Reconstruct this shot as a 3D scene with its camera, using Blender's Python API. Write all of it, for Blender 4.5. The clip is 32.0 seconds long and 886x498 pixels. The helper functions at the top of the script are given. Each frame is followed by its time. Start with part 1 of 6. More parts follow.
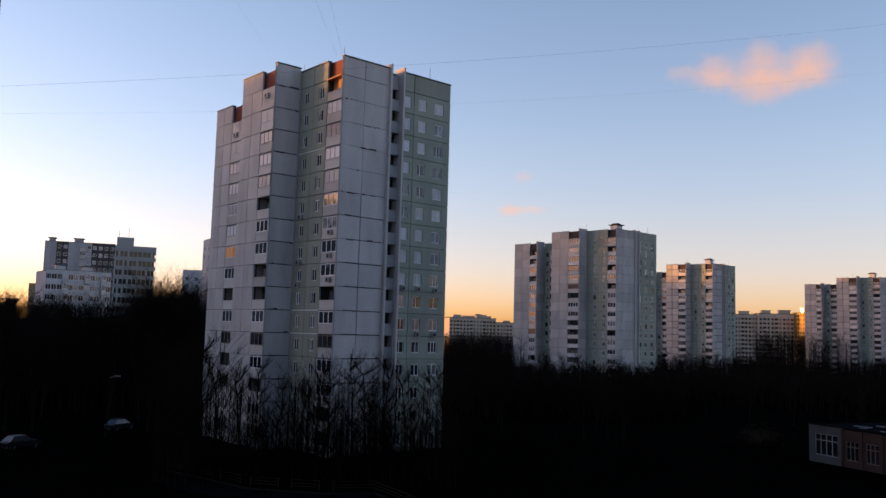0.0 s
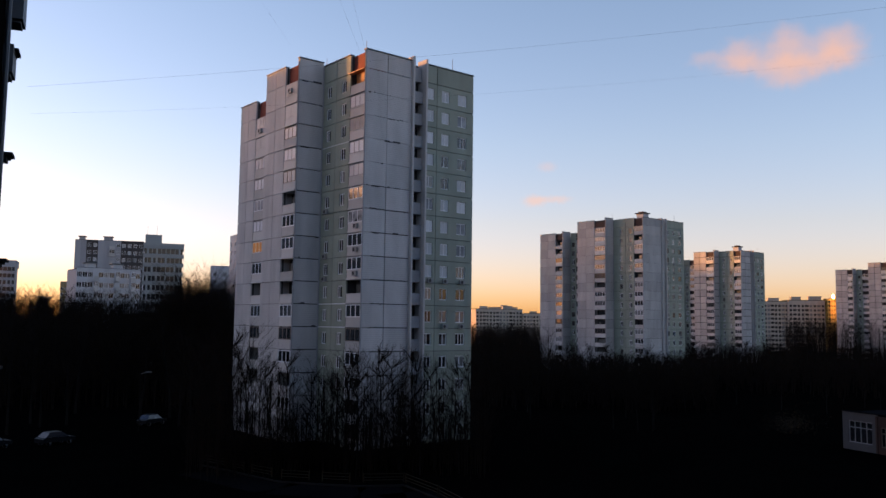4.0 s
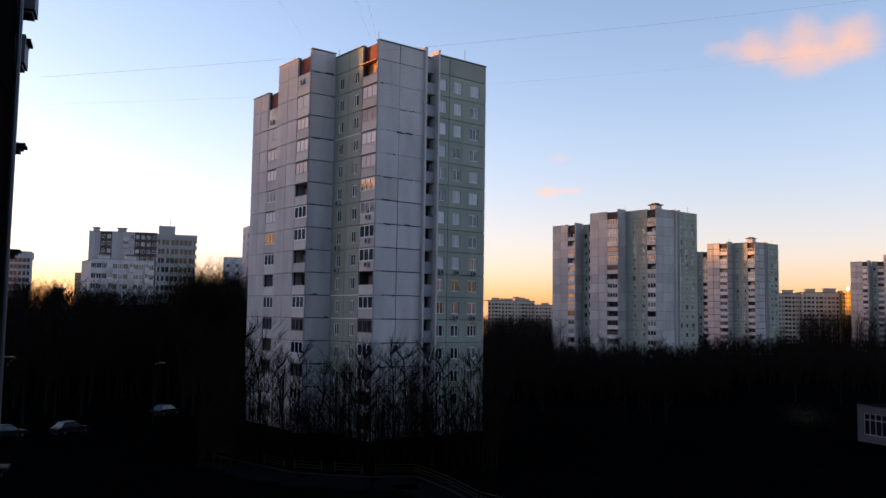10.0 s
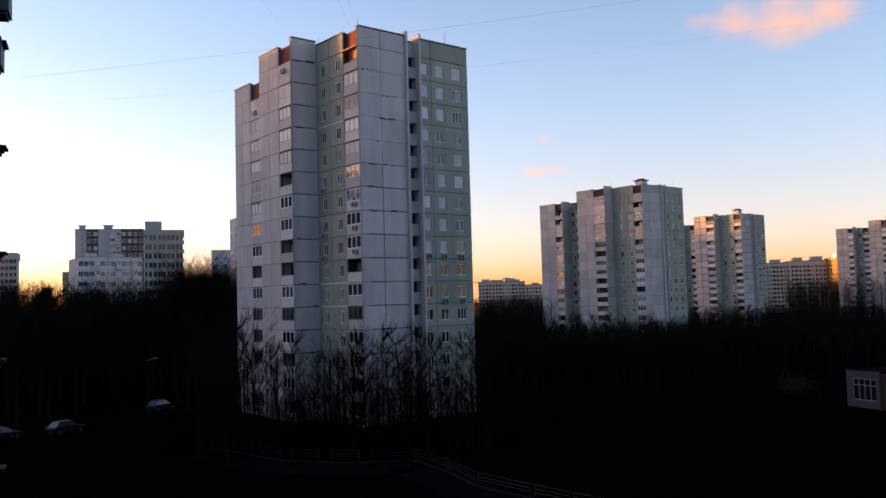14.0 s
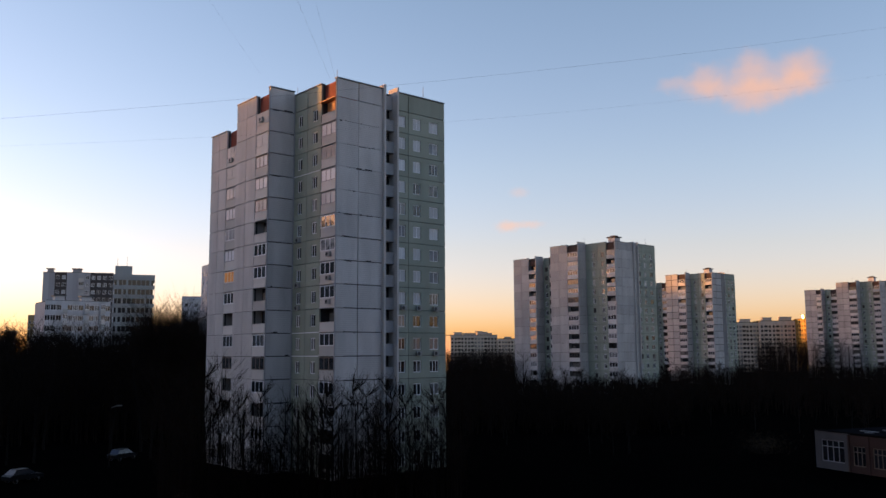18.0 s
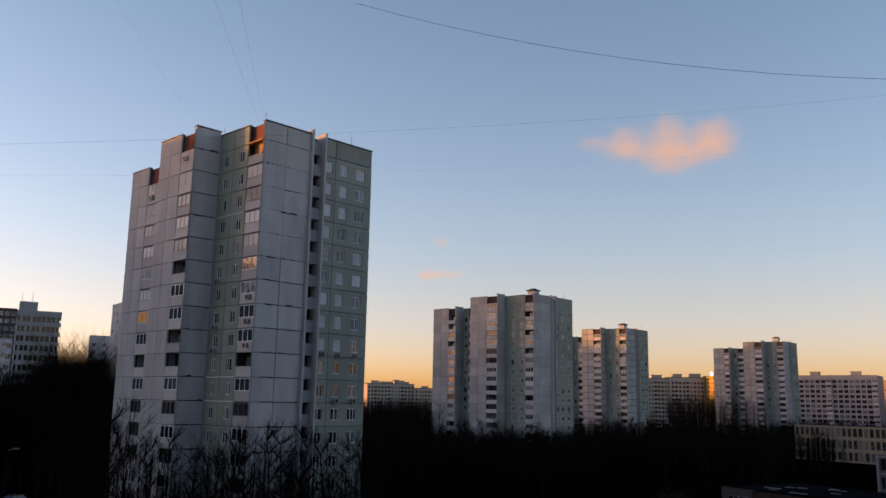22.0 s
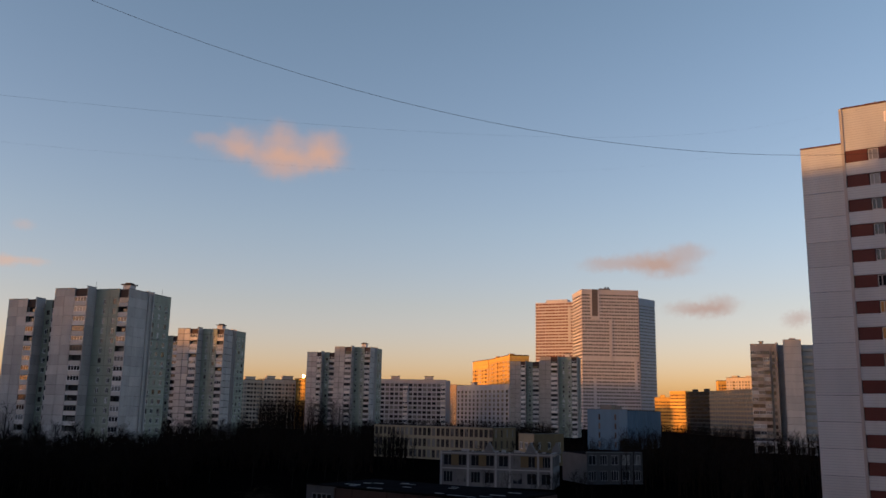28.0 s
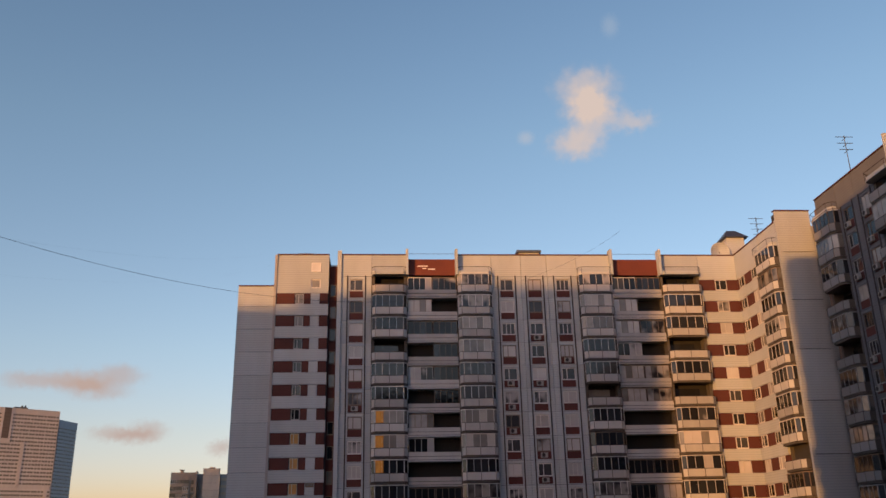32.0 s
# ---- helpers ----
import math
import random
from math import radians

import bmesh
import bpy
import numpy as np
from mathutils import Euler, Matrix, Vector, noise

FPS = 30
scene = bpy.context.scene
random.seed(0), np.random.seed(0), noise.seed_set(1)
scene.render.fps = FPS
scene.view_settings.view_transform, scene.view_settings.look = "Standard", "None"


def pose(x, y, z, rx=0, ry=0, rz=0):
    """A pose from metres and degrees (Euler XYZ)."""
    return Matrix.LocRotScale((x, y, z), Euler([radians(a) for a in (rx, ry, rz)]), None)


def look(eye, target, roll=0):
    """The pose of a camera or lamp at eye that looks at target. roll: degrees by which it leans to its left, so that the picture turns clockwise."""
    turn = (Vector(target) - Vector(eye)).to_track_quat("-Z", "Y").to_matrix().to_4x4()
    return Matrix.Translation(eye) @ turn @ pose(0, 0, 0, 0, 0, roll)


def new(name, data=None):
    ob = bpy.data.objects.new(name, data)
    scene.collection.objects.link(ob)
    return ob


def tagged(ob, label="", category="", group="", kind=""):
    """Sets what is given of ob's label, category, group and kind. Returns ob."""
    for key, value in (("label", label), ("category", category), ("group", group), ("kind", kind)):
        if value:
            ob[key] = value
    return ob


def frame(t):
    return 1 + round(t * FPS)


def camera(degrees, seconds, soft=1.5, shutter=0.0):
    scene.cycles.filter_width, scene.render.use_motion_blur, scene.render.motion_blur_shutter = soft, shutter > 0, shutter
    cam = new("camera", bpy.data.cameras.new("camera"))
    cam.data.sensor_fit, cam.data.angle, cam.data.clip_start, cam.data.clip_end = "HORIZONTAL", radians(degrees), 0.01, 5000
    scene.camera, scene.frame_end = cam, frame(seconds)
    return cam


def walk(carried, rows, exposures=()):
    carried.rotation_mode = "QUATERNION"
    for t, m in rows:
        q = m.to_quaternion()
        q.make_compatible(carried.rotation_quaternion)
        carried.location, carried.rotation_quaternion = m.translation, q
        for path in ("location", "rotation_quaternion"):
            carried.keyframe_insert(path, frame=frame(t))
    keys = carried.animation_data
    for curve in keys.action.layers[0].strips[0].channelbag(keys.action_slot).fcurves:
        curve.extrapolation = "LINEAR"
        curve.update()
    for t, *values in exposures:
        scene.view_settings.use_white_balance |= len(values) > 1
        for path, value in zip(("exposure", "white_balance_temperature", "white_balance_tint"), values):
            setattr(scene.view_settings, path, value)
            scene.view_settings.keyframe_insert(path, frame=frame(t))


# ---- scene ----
# The eye is held out from a flat some 14 m above the yard; azimuths run left from the y axis.
EYE = 14.45
cam = camera(55.7, 32.0, soft=1.5)
PATH = [
    (0, 0.04, 5.75, -1.58, 0.13, -0.05), (0.5, 1.24, 5.09, -1.28, 0.15, -0.03), (1, 1.67, 4.98, -1.12, 0.13, -0.00), (1.5, 1.47, 5.28, -1.02, 0.10, 0.01),
    (2, 1.20, 5.32, -0.90, 0.09, 0.03), (2.5, 1.25, 5.20, -0.99, 0.07, 0.05), (3, 1.79, 5.30, -0.87, 0.07, 0.07), (3.5, 1.77, 5.17, -0.73, 0.05, 0.07),
    (5.5, 2.24, 5.15, -0.77, 0.06, 0.10), (6, 2.23, 5.23, -0.69, 0.05, 0.10), (6.5, 2.22, 5.00, -0.88, 0.11, 0.11), (7, 2.24, 4.84, -0.96, 0.09, 0.12),
    (7.5, 2.20, 4.76, -1.01, 0.06, 0.12), (8, 2.50, 4.77, -1.11, 0.08, 0.14), (8.5, 2.85, 4.53, -0.88, 0.10, 0.16), (9, 2.24, 4.59, -1.00, 0.08, 0.18),
    (9.5, 2.16, 4.67, -1.06, 0.06, 0.20), (10, 2.66, 4.57, -0.85, 0.03, 0.22), (10.5, 3.17, 4.67, -0.67, 0.01, 0.23), (11, 3.31, 4.43, -0.30, 0.03, 0.25),
    (11.5, 3.59, 4.08, 0.38, 0.03, 0.23), (12, 4.17, 3.83, 0.53, -0.00, 0.21), (12.5, 4.54, 3.46, 1.00, 0.01, 0.17), (13, 4.35, 3.51, 0.89, 0.02, 0.13),
    (13.5, 2.67, 2.89, 0.72, 0.04, 0.07), (14, 2.05, 3.46, 1.56, 0.13, 0.03), (14.5, 2.35, 4.49, 0.98, 0.15, -0.00), (15, 0.92, 4.44, 0.43, 0.14, -0.03),
    (15.5, 0.23, 5.29, 0.45, 0.15, -0.04), (17.5, 0.92, 6.67, 0.50, 0.13, 0.00), (18, 0.14, 6.98, 0.33, 0.12, -0.01), (18.5, 0.39, 8.02, 0.46, 0.15, -0.00),
    (19, -0.11, 8.80, 0.17, 0.15, -0.01), (19.5, -0.44, 9.71, -0.26, 0.08, -0.04), (20, -1.44, 10.21, -1.01, 0.07, -0.07), (20.5, -3.49, 10.59, -1.57, -0.00, -0.12),
    (21, -3.63, 10.94, -1.68, -0.03, -0.17), (21.5, -3.85, 10.84, -1.28, -0.09, -0.23), (22, -5.52, 10.30, -1.05, -0.17, -0.30), (22.5, -7.32, 9.40, -1.37, -0.37, -0.40),
    (23, -9.45, 8.99, -1.96, -0.52, -0.48), (23.5, -13.85, 9.77, -1.59, -0.68, -0.53), (24, -15.90, 9.36, -2.31, -0.80, -0.56), (24.5, -18.64, 9.76, -1.39, -0.83, -0.54),
    (26.5, -25.88, 9.57, -0.59, -0.72, -0.33), (27, -29.15, 10.49, -0.73, -0.72, -0.29), (27.5, -31.23, 10.06, -1.39, -0.73, -0.23), (28, -32.51, 10.89, -1.04, -0.71, -0.23),
    (28.5, -35.48, 11.62, -0.77, -0.70, -0.20), (29, -39.18, 13.35, -0.21, -0.68, -0.24), (29.5, -43.30, 15.84, 0.54, -0.63, -0.38), (30, -47.94, 16.26, 1.00, -0.59, -0.51),
    (30.5, -54.96, 18.05, 1.59, -0.59, -0.65), (31, -60.26, 18.53, 0.88, -0.63, -0.78), (31.5, -65.51, 19.32, 1.41, -0.67, -0.88), (32, -69.75, 19.29, 1.17, -0.70, -0.94),
]
walk(cam, [(t, pose(x, y, EYE, 90 + pitch, roll, yaw)) for t, yaw, pitch, roll, x, y in PATH],
     exposures=[(0, 1.37, 6350, 9), (6, 1.47, 6320, 9), (13, 1.66, 6320, 9), (16, 1.54, 6430, 8), (20, 1.27, 6600, 6), (23, 1.15, 6650, 5), (28, 0.92, 6600, 4), (30, 0.95, 6450, 2), (32, 1.02, 6420, -1)])

# ---- light: low sun behind the blocks on the left, clear evening sky ----
SUN_AZ, SUN_EL = 75.6, 0.75
world = bpy.data.worlds.new("evening_sky")
scene.world = world
world.use_nodes = True
wn, wl = world.node_tree.nodes, world.node_tree.links
wn.clear()
sky = wn.new("ShaderNodeTexSky")
sky.sky_type, sky.sun_disc = "NISHITA", False
sky.sun_elevation, sky.sun_rotation = radians(3.0), radians(-SUN_AZ)
sky.altitude, sky.air_density, sky.dust_density, sky.ozone_density = 100, 1.0, 0.8, 2.0
back = wn.new("ShaderNodeBackground")
back.inputs["Strength"].default_value = 0.30
# evening haze: warmer and less green towards the horizon
coord, split, haze, tinted = wn.new("ShaderNodeTexCoord"), wn.new("ShaderNodeSeparateXYZ"), wn.new("ShaderNodeValToRGB"), wn.new("ShaderNodeVectorMath")
tinted.operation = "MULTIPLY"
stops = haze.color_ramp.elements
stops[0].position, stops[0].color = 0.0, (0.84, 0.66, 1.02, 1)
stops[1].position, stops[1].color = 0.45, (0.86, 0.69, 0.71, 1)
for place, color in ((0.045, (0.86, 0.66, 1.0, 1)), (0.12, (0.90, 0.66, 0.79, 1)), (0.21, (0.91, 0.695, 0.765, 1)), (0.58, (0.78, 0.64, 0.68, 1)), (0.75, (0.46, 0.44, 0.60, 1)), (1.0, (0.22, 0.26, 0.42, 1))):
    stops.new(place).color = color
wl.new(coord.outputs["Generated"], split.inputs[0])
wl.new(split.outputs[2], haze.inputs[0])
wl.new(sky.outputs[0], tinted.inputs[0])
wl.new(haze.outputs[0], tinted.inputs[1])
wout = wn.new("ShaderNodeOutputWorld")
wl.new(tinted.outputs[0], back.inputs[0])
wl.new(back.outputs[0], wout.inputs[0])

sun = new("sun", bpy.data.lights.new("sun", "SUN"))
sun.data.energy, sun.data.angle, sun.data.color = 2.5, radians(0.55), (1.0, 0.39, 0.09)
_a, _e = radians(SUN_AZ), radians(SUN_EL)
SUN_DIR = Vector((-math.sin(_a) * math.cos(_e), math.cos(_a) * math.cos(_e), math.sin(_e)))
sun.matrix_world = look((0, 0, 90), Vector((0, 0, 90)) - SUN_DIR)


# ---- materials ----
def mat(name, color, rough=0.85, var=0.15, scale=0.6, fine=9.0, lines=0.0, bump=0.15, shift=0.08, metal=0.0, streaks=0.0, gloss=0.5):
    """Painted, tiled or bare surface: stains at two scales, a shift from piece to piece, and courses every `lines` metres."""
    m = bpy.data.materials.new(name)
    m.use_nodes = True
    n, l = m.node_tree.nodes, m.node_tree.links
    b = n["Principled BSDF"]
    geo = n.new("ShaderNodeNewGeometry")
    big, small = n.new("ShaderNodeTexNoise"), n.new("ShaderNodeTexNoise")
    big.inputs["Scale"].default_value, small.inputs["Scale"].default_value = scale, fine
    big.inputs["Detail"].default_value, small.inputs["Detail"].default_value = 5, 3
    stretch = n.new("ShaderNodeMapping")
    stretch.inputs["Scale"].default_value = (1, 1, 0.25 if streaks else 1)
    l.new(geo.outputs["Position"], stretch.inputs[0])
    l.new(stretch.outputs[0], big.inputs[0])
    l.new(geo.outputs["Position"], small.inputs[0])
    info = n.new("ShaderNodeObjectInfo")

    def math_node(op, a, c):
        k = n.new("ShaderNodeMath")
        k.operation = op
        for i, v in enumerate((a, c)):
            if isinstance(v, (int, float)):
                k.inputs[i].default_value = v
            else:
                l.new(v, k.inputs[i])
        return k.outputs[0]

    f = math_node("MULTIPLY_ADD", big.outputs[0], 2 * var)
    f.node.inputs[2].default_value = 1 - var
    g = math_node("MULTIPLY_ADD", small.outputs[0], var)
    g.node.inputs[2].default_value = 1 - var / 2
    r = math_node("MULTIPLY_ADD", info.outputs["Random"], 2 * shift)
    r.node.inputs[2].default_value = 1 - shift
    total = math_node("MULTIPLY", math_node("MULTIPLY", f, g), r)
    height = small.outputs[0]
    if lines:
        sep = n.new("ShaderNodeSeparateXYZ")
        l.new(geo.outputs["Position"], sep.inputs[0])
        saw = math_node("FRACT", math_node("DIVIDE", sep.outputs[2], lines), 0)
        groove = math_node("LESS_THAN", saw, 0.16)
        total = math_node("MULTIPLY", total, math_node("SUBTRACT", 1.0, math_node("MULTIPLY", groove, 0.2)))
        height = math_node("SUBTRACT", small.outputs[0], groove)
    mix = n.new("ShaderNodeVectorMath")
    mix.operation = "SCALE"
    mix.inputs[0].default_value = color
    l.new(total, mix.inputs["Scale"])
    l.new(mix.outputs[0], b.inputs["Base Color"])
    b.inputs["Roughness"].default_value, b.inputs["Metallic"].default_value = rough, metal
    b.inputs["Specular IOR Level"].default_value = gloss
    if bump:
        bp = n.new("ShaderNodeBump")
        bp.inputs["Strength"].default_value, bp.inputs["Distance"].default_value = bump, 0.02
        l.new(height, bp.inputs["Height"])
        l.new(bp.outputs[0], b.inputs["Normal"])
    return m


def pane_mat(name, dark, pale, share, ior=1.5, rough=0.06):
    """Window glass in front of a dark room or, in some flats, pale curtains."""
    m = bpy.data.materials.new(name)
    m.use_nodes = True
    n, l = m.node_tree.nodes, m.node_tree.links
    b = n["Principled BSDF"]
    info = n.new("ShaderNodeObjectInfo")
    ramp = n.new("ShaderNodeValToRGB")
    e = ramp.color_ramp.elements
    e[0].position, e[0].color = 0.0, (*dark, 1)
    e[1].position, e[1].color = 1.0, (*pale, 1)
    k = e.new(1 - share - 0.08)
    k.color = (*[1.6 * c for c in dark], 1)
    k = e.new(1 - share)
    k.color = (*[0.6 * c for c in pale], 1)
    # curtains and things on the sill differ from one pane to the next
    geo, tone = n.new("ShaderNodeNewGeometry"), n.new("ShaderNodeTexNoise")
    tone.inputs["Scale"].default_value, tone.inputs["Detail"].default_value = 0.8, 1
    l.new(geo.outputs["Position"], tone.inputs[0])
    lift, add = n.new("ShaderNodeMath"), n.new("ShaderNodeMath")
    lift.operation, lift.inputs[1].default_value, lift.inputs[2].default_value = "MULTIPLY_ADD", 0.4, -0.2
    add.operation, add.use_clamp = "ADD", True
    l.new(tone.outputs[0], lift.inputs[0])
    l.new(lift.outputs[0], add.inputs[0])
    l.new(info.outputs["Random"], add.inputs[1])
    l.new(add.outputs[0], ramp.inputs[0])
    l.new(ramp.outputs[0], b.inputs["Base Color"])
    wave, bow = n.new("ShaderNodeTexNoise"), n.new("ShaderNodeBump")
    wave.inputs["Scale"].default_value = 1.7
    bow.inputs["Strength"].default_value, bow.inputs["Distance"].default_value = 0.25, 0.03
    l.new(geo.outputs["Position"], wave.inputs[0])
    l.new(wave.outputs[0], bow.inputs["Height"])
    l.new(bow.outputs[0], b.inputs["Normal"])
    b.inputs["Roughness"].default_value, b.inputs["IOR"].default_value = rough, ior
    return m


def glow_mat(name, color, strength):
    m = bpy.data.materials.new(name)
    m.use_nodes = True
    b = m.node_tree.nodes["Principled BSDF"]
    b.inputs["Base Color"].default_value = (*[0.2 * c for c in color], 1)
    b.inputs["Emission Color"].default_value = (*color, 1)
    # folds of the curtain
    n, l = m.node_tree.nodes, m.node_tree.links
    geo, stretch, fold, level = n.new("ShaderNodeNewGeometry"), n.new("ShaderNodeMapping"), n.new("ShaderNodeTexNoise"), n.new("ShaderNodeMath")
    stretch.inputs["Scale"].default_value = (2.2, 2.2, 0.5)
    level.operation, level.inputs[1].default_value, level.inputs[2].default_value = "MULTIPLY_ADD", 2.4 * strength, -0.6 * strength
    level.use_clamp = True
    l.new(geo.outputs["Position"], stretch.inputs[0])
    l.new(stretch.outputs[0], fold.inputs[0])
    l.new(fold.outputs[0], level.inputs[0])
    l.new(level.outputs[0], b.inputs["Emission Strength"])
    return m


GREY = mat("grey_tile_cladding", (0.49, 0.47, 0.46), lines=0.24, streaks=1, var=0.32)
GREEN = mat("green_painted_panel", (0.27, 0.295, 0.245), var=0.25, streaks=1)
JOINT = mat("bitumen_joint", (0.032, 0.032, 0.037), var=0.4)
CONCRETE = mat("bare_concrete", (0.30, 0.30, 0.31), var=0.25)
PARAPET = mat("balcony_board", (0.50, 0.48, 0.46), shift=0.2, streaks=1)
RUST = mat("rust_red_board", (0.16, 0.036, 0.022), var=0.3)
ATTIC = mat("brown_attic_board", (0.045, 0.026, 0.022), var=0.3)
PLANKWOOD = mat("varnished_plank_lining", (0.42, 0.17, 0.05), var=0.3, lines=0.14, rough=0.5)
CREAM = mat("cream_tile_cladding", (0.365, 0.41, 0.46), lines=0.28, streaks=1)
MAROON = mat("maroon_tile", (0.075, 0.021, 0.019), lines=0.14, var=0.2)
STRIP = mat("dark_strip", (0.03, 0.028, 0.032))
WHITEWALL = mat("white_panel", (0.48, 0.48, 0.50), streaks=1)
OCHRE = mat("ochre_render", (0.30, 0.23, 0.12))
BLUEWALL = mat("pale_blue_panel", (0.08, 0.15, 0.23), streaks=1)
# whites of the low school buildings darkened to carry their dim light
SCHOOLWHITE = mat("dimmed_white_render", (0.115, 0.115, 0.12), streaks=1, var=0.3)
SCHOOLTRIM = mat("dimmed_white_trim", (0.25, 0.25, 0.26), var=0.25)
DULLOCHRE = mat("dull_ochre_board", (0.11, 0.08, 0.04), var=0.25)
# the gold of the low sun is put into this base colour
SUNGOLD = mat("sun_gold_cladding", (0.72, 0.42, 0.09), var=0.3, lines=2.8, shift=0.2)
DULLWHITE = mat("dull_white_panel", (0.34, 0.34, 0.355), streaks=1)
# school wing and glazed corner: the same dimming put into the colour
ANNEXE = mat("dimmed_grey_render", (0.052, 0.052, 0.056), var=0.3)
SCHOOLCREAM = mat("dull_cream_render", (0.26, 0.22, 0.155), streaks=1)
# cream cladding darkened for the returning wing; its shade is in the colour
SHADECLAD = mat("shaded_cream_cladding", (0.115, 0.125, 0.15), lines=0.28, streaks=1)
BRICK = mat("brown_brick_wall", (0.036, 0.015, 0.010), lines=0.075, var=0.25)
FRAME = mat("white_window_frame", (0.72, 0.72, 0.74), rough=0.5, shift=0.15)
DARKFRAME = mat("brown_window_frame", (0.13, 0.10, 0.08), rough=0.6)
METAL = mat("roof_metal", (0.10, 0.11, 0.12), rough=0.5, metal=0.6)
ROOF = mat("roof_felt", (0.009, 0.009, 0.010), var=0.5, gloss=0.0)
PANE = pane_mat("window_glass", (0.018, 0.020, 0.024), (0.40, 0.40, 0.40), 0.30)
PANE_DARK = pane_mat("window_glass_dark", (0.012, 0.013, 0.016), (0.20, 0.20, 0.20), 0.25)
# pale base colour for curtains and for sky reflected in the panes
PANE_PALE = pane_mat("window_glass_curtain_and_sky", (0.16, 0.17, 0.19), (0.70, 0.71, 0.74), 0.75, 1.25, 0.3)
PANE_BLOCK = pane_mat("window_glass_deep", (0.008, 0.009, 0.011), (0.46, 0.46, 0.47), 0.27, 1.42)
PANE_NET = pane_mat("window_glass_net_curtain", (0.035, 0.037, 0.042), (0.50, 0.50, 0.53), 0.56, 1.42, 0.15)
DULLFRAME = mat("weathered_white_frame", (0.46, 0.46, 0.475), rough=0.5, shift=0.2)
PANE_R = pane_mat("window_glass_smoky", (0.010, 0.011, 0.013), (0.48, 0.48, 0.48), 0.42)
# black backs of loggias and shafts; the recess shade is in the colour
DARK = mat("recess_shade_black", (0.012, 0.012, 0.013), var=0.3)
LIT = glow_mat("warm_glow_pane", (1.0, 0.38, 0.06), 0.12)
LIT_DIM = glow_mat("dim_stair_light", (1.0, 0.50, 0.16), 0.05)
ACBOX = mat("air_conditioner_case", (0.26, 0.26, 0.26), rough=0.5)
# yard surfaces near black: the darkness of the unlit yard is put into them
EARTH = mat("shade_black_earth_and_leaves", (0.0022, 0.002, 0.0018), var=0.4, scale=0.15, fine=3, gloss=0.0)
ASPHALT = mat("shade_black_asphalt", (0.006, 0.006, 0.0065), var=0.3, scale=0.3, gloss=0.0)
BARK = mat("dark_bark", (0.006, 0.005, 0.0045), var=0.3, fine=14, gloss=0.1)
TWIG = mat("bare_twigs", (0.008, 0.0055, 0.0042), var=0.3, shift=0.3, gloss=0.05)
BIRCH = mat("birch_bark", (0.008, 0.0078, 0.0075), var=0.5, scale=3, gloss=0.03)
# the deep shade on the own front is put into this near-black colour
OWNWALL = mat("shade_black_cladding", (0.006, 0.0055, 0.0055), lines=0.28, gloss=0.0)
CABLE = mat("cable_sheath", (0.03, 0.03, 0.035))
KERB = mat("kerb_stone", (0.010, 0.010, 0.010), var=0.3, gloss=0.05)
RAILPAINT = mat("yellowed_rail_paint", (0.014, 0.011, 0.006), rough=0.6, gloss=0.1)


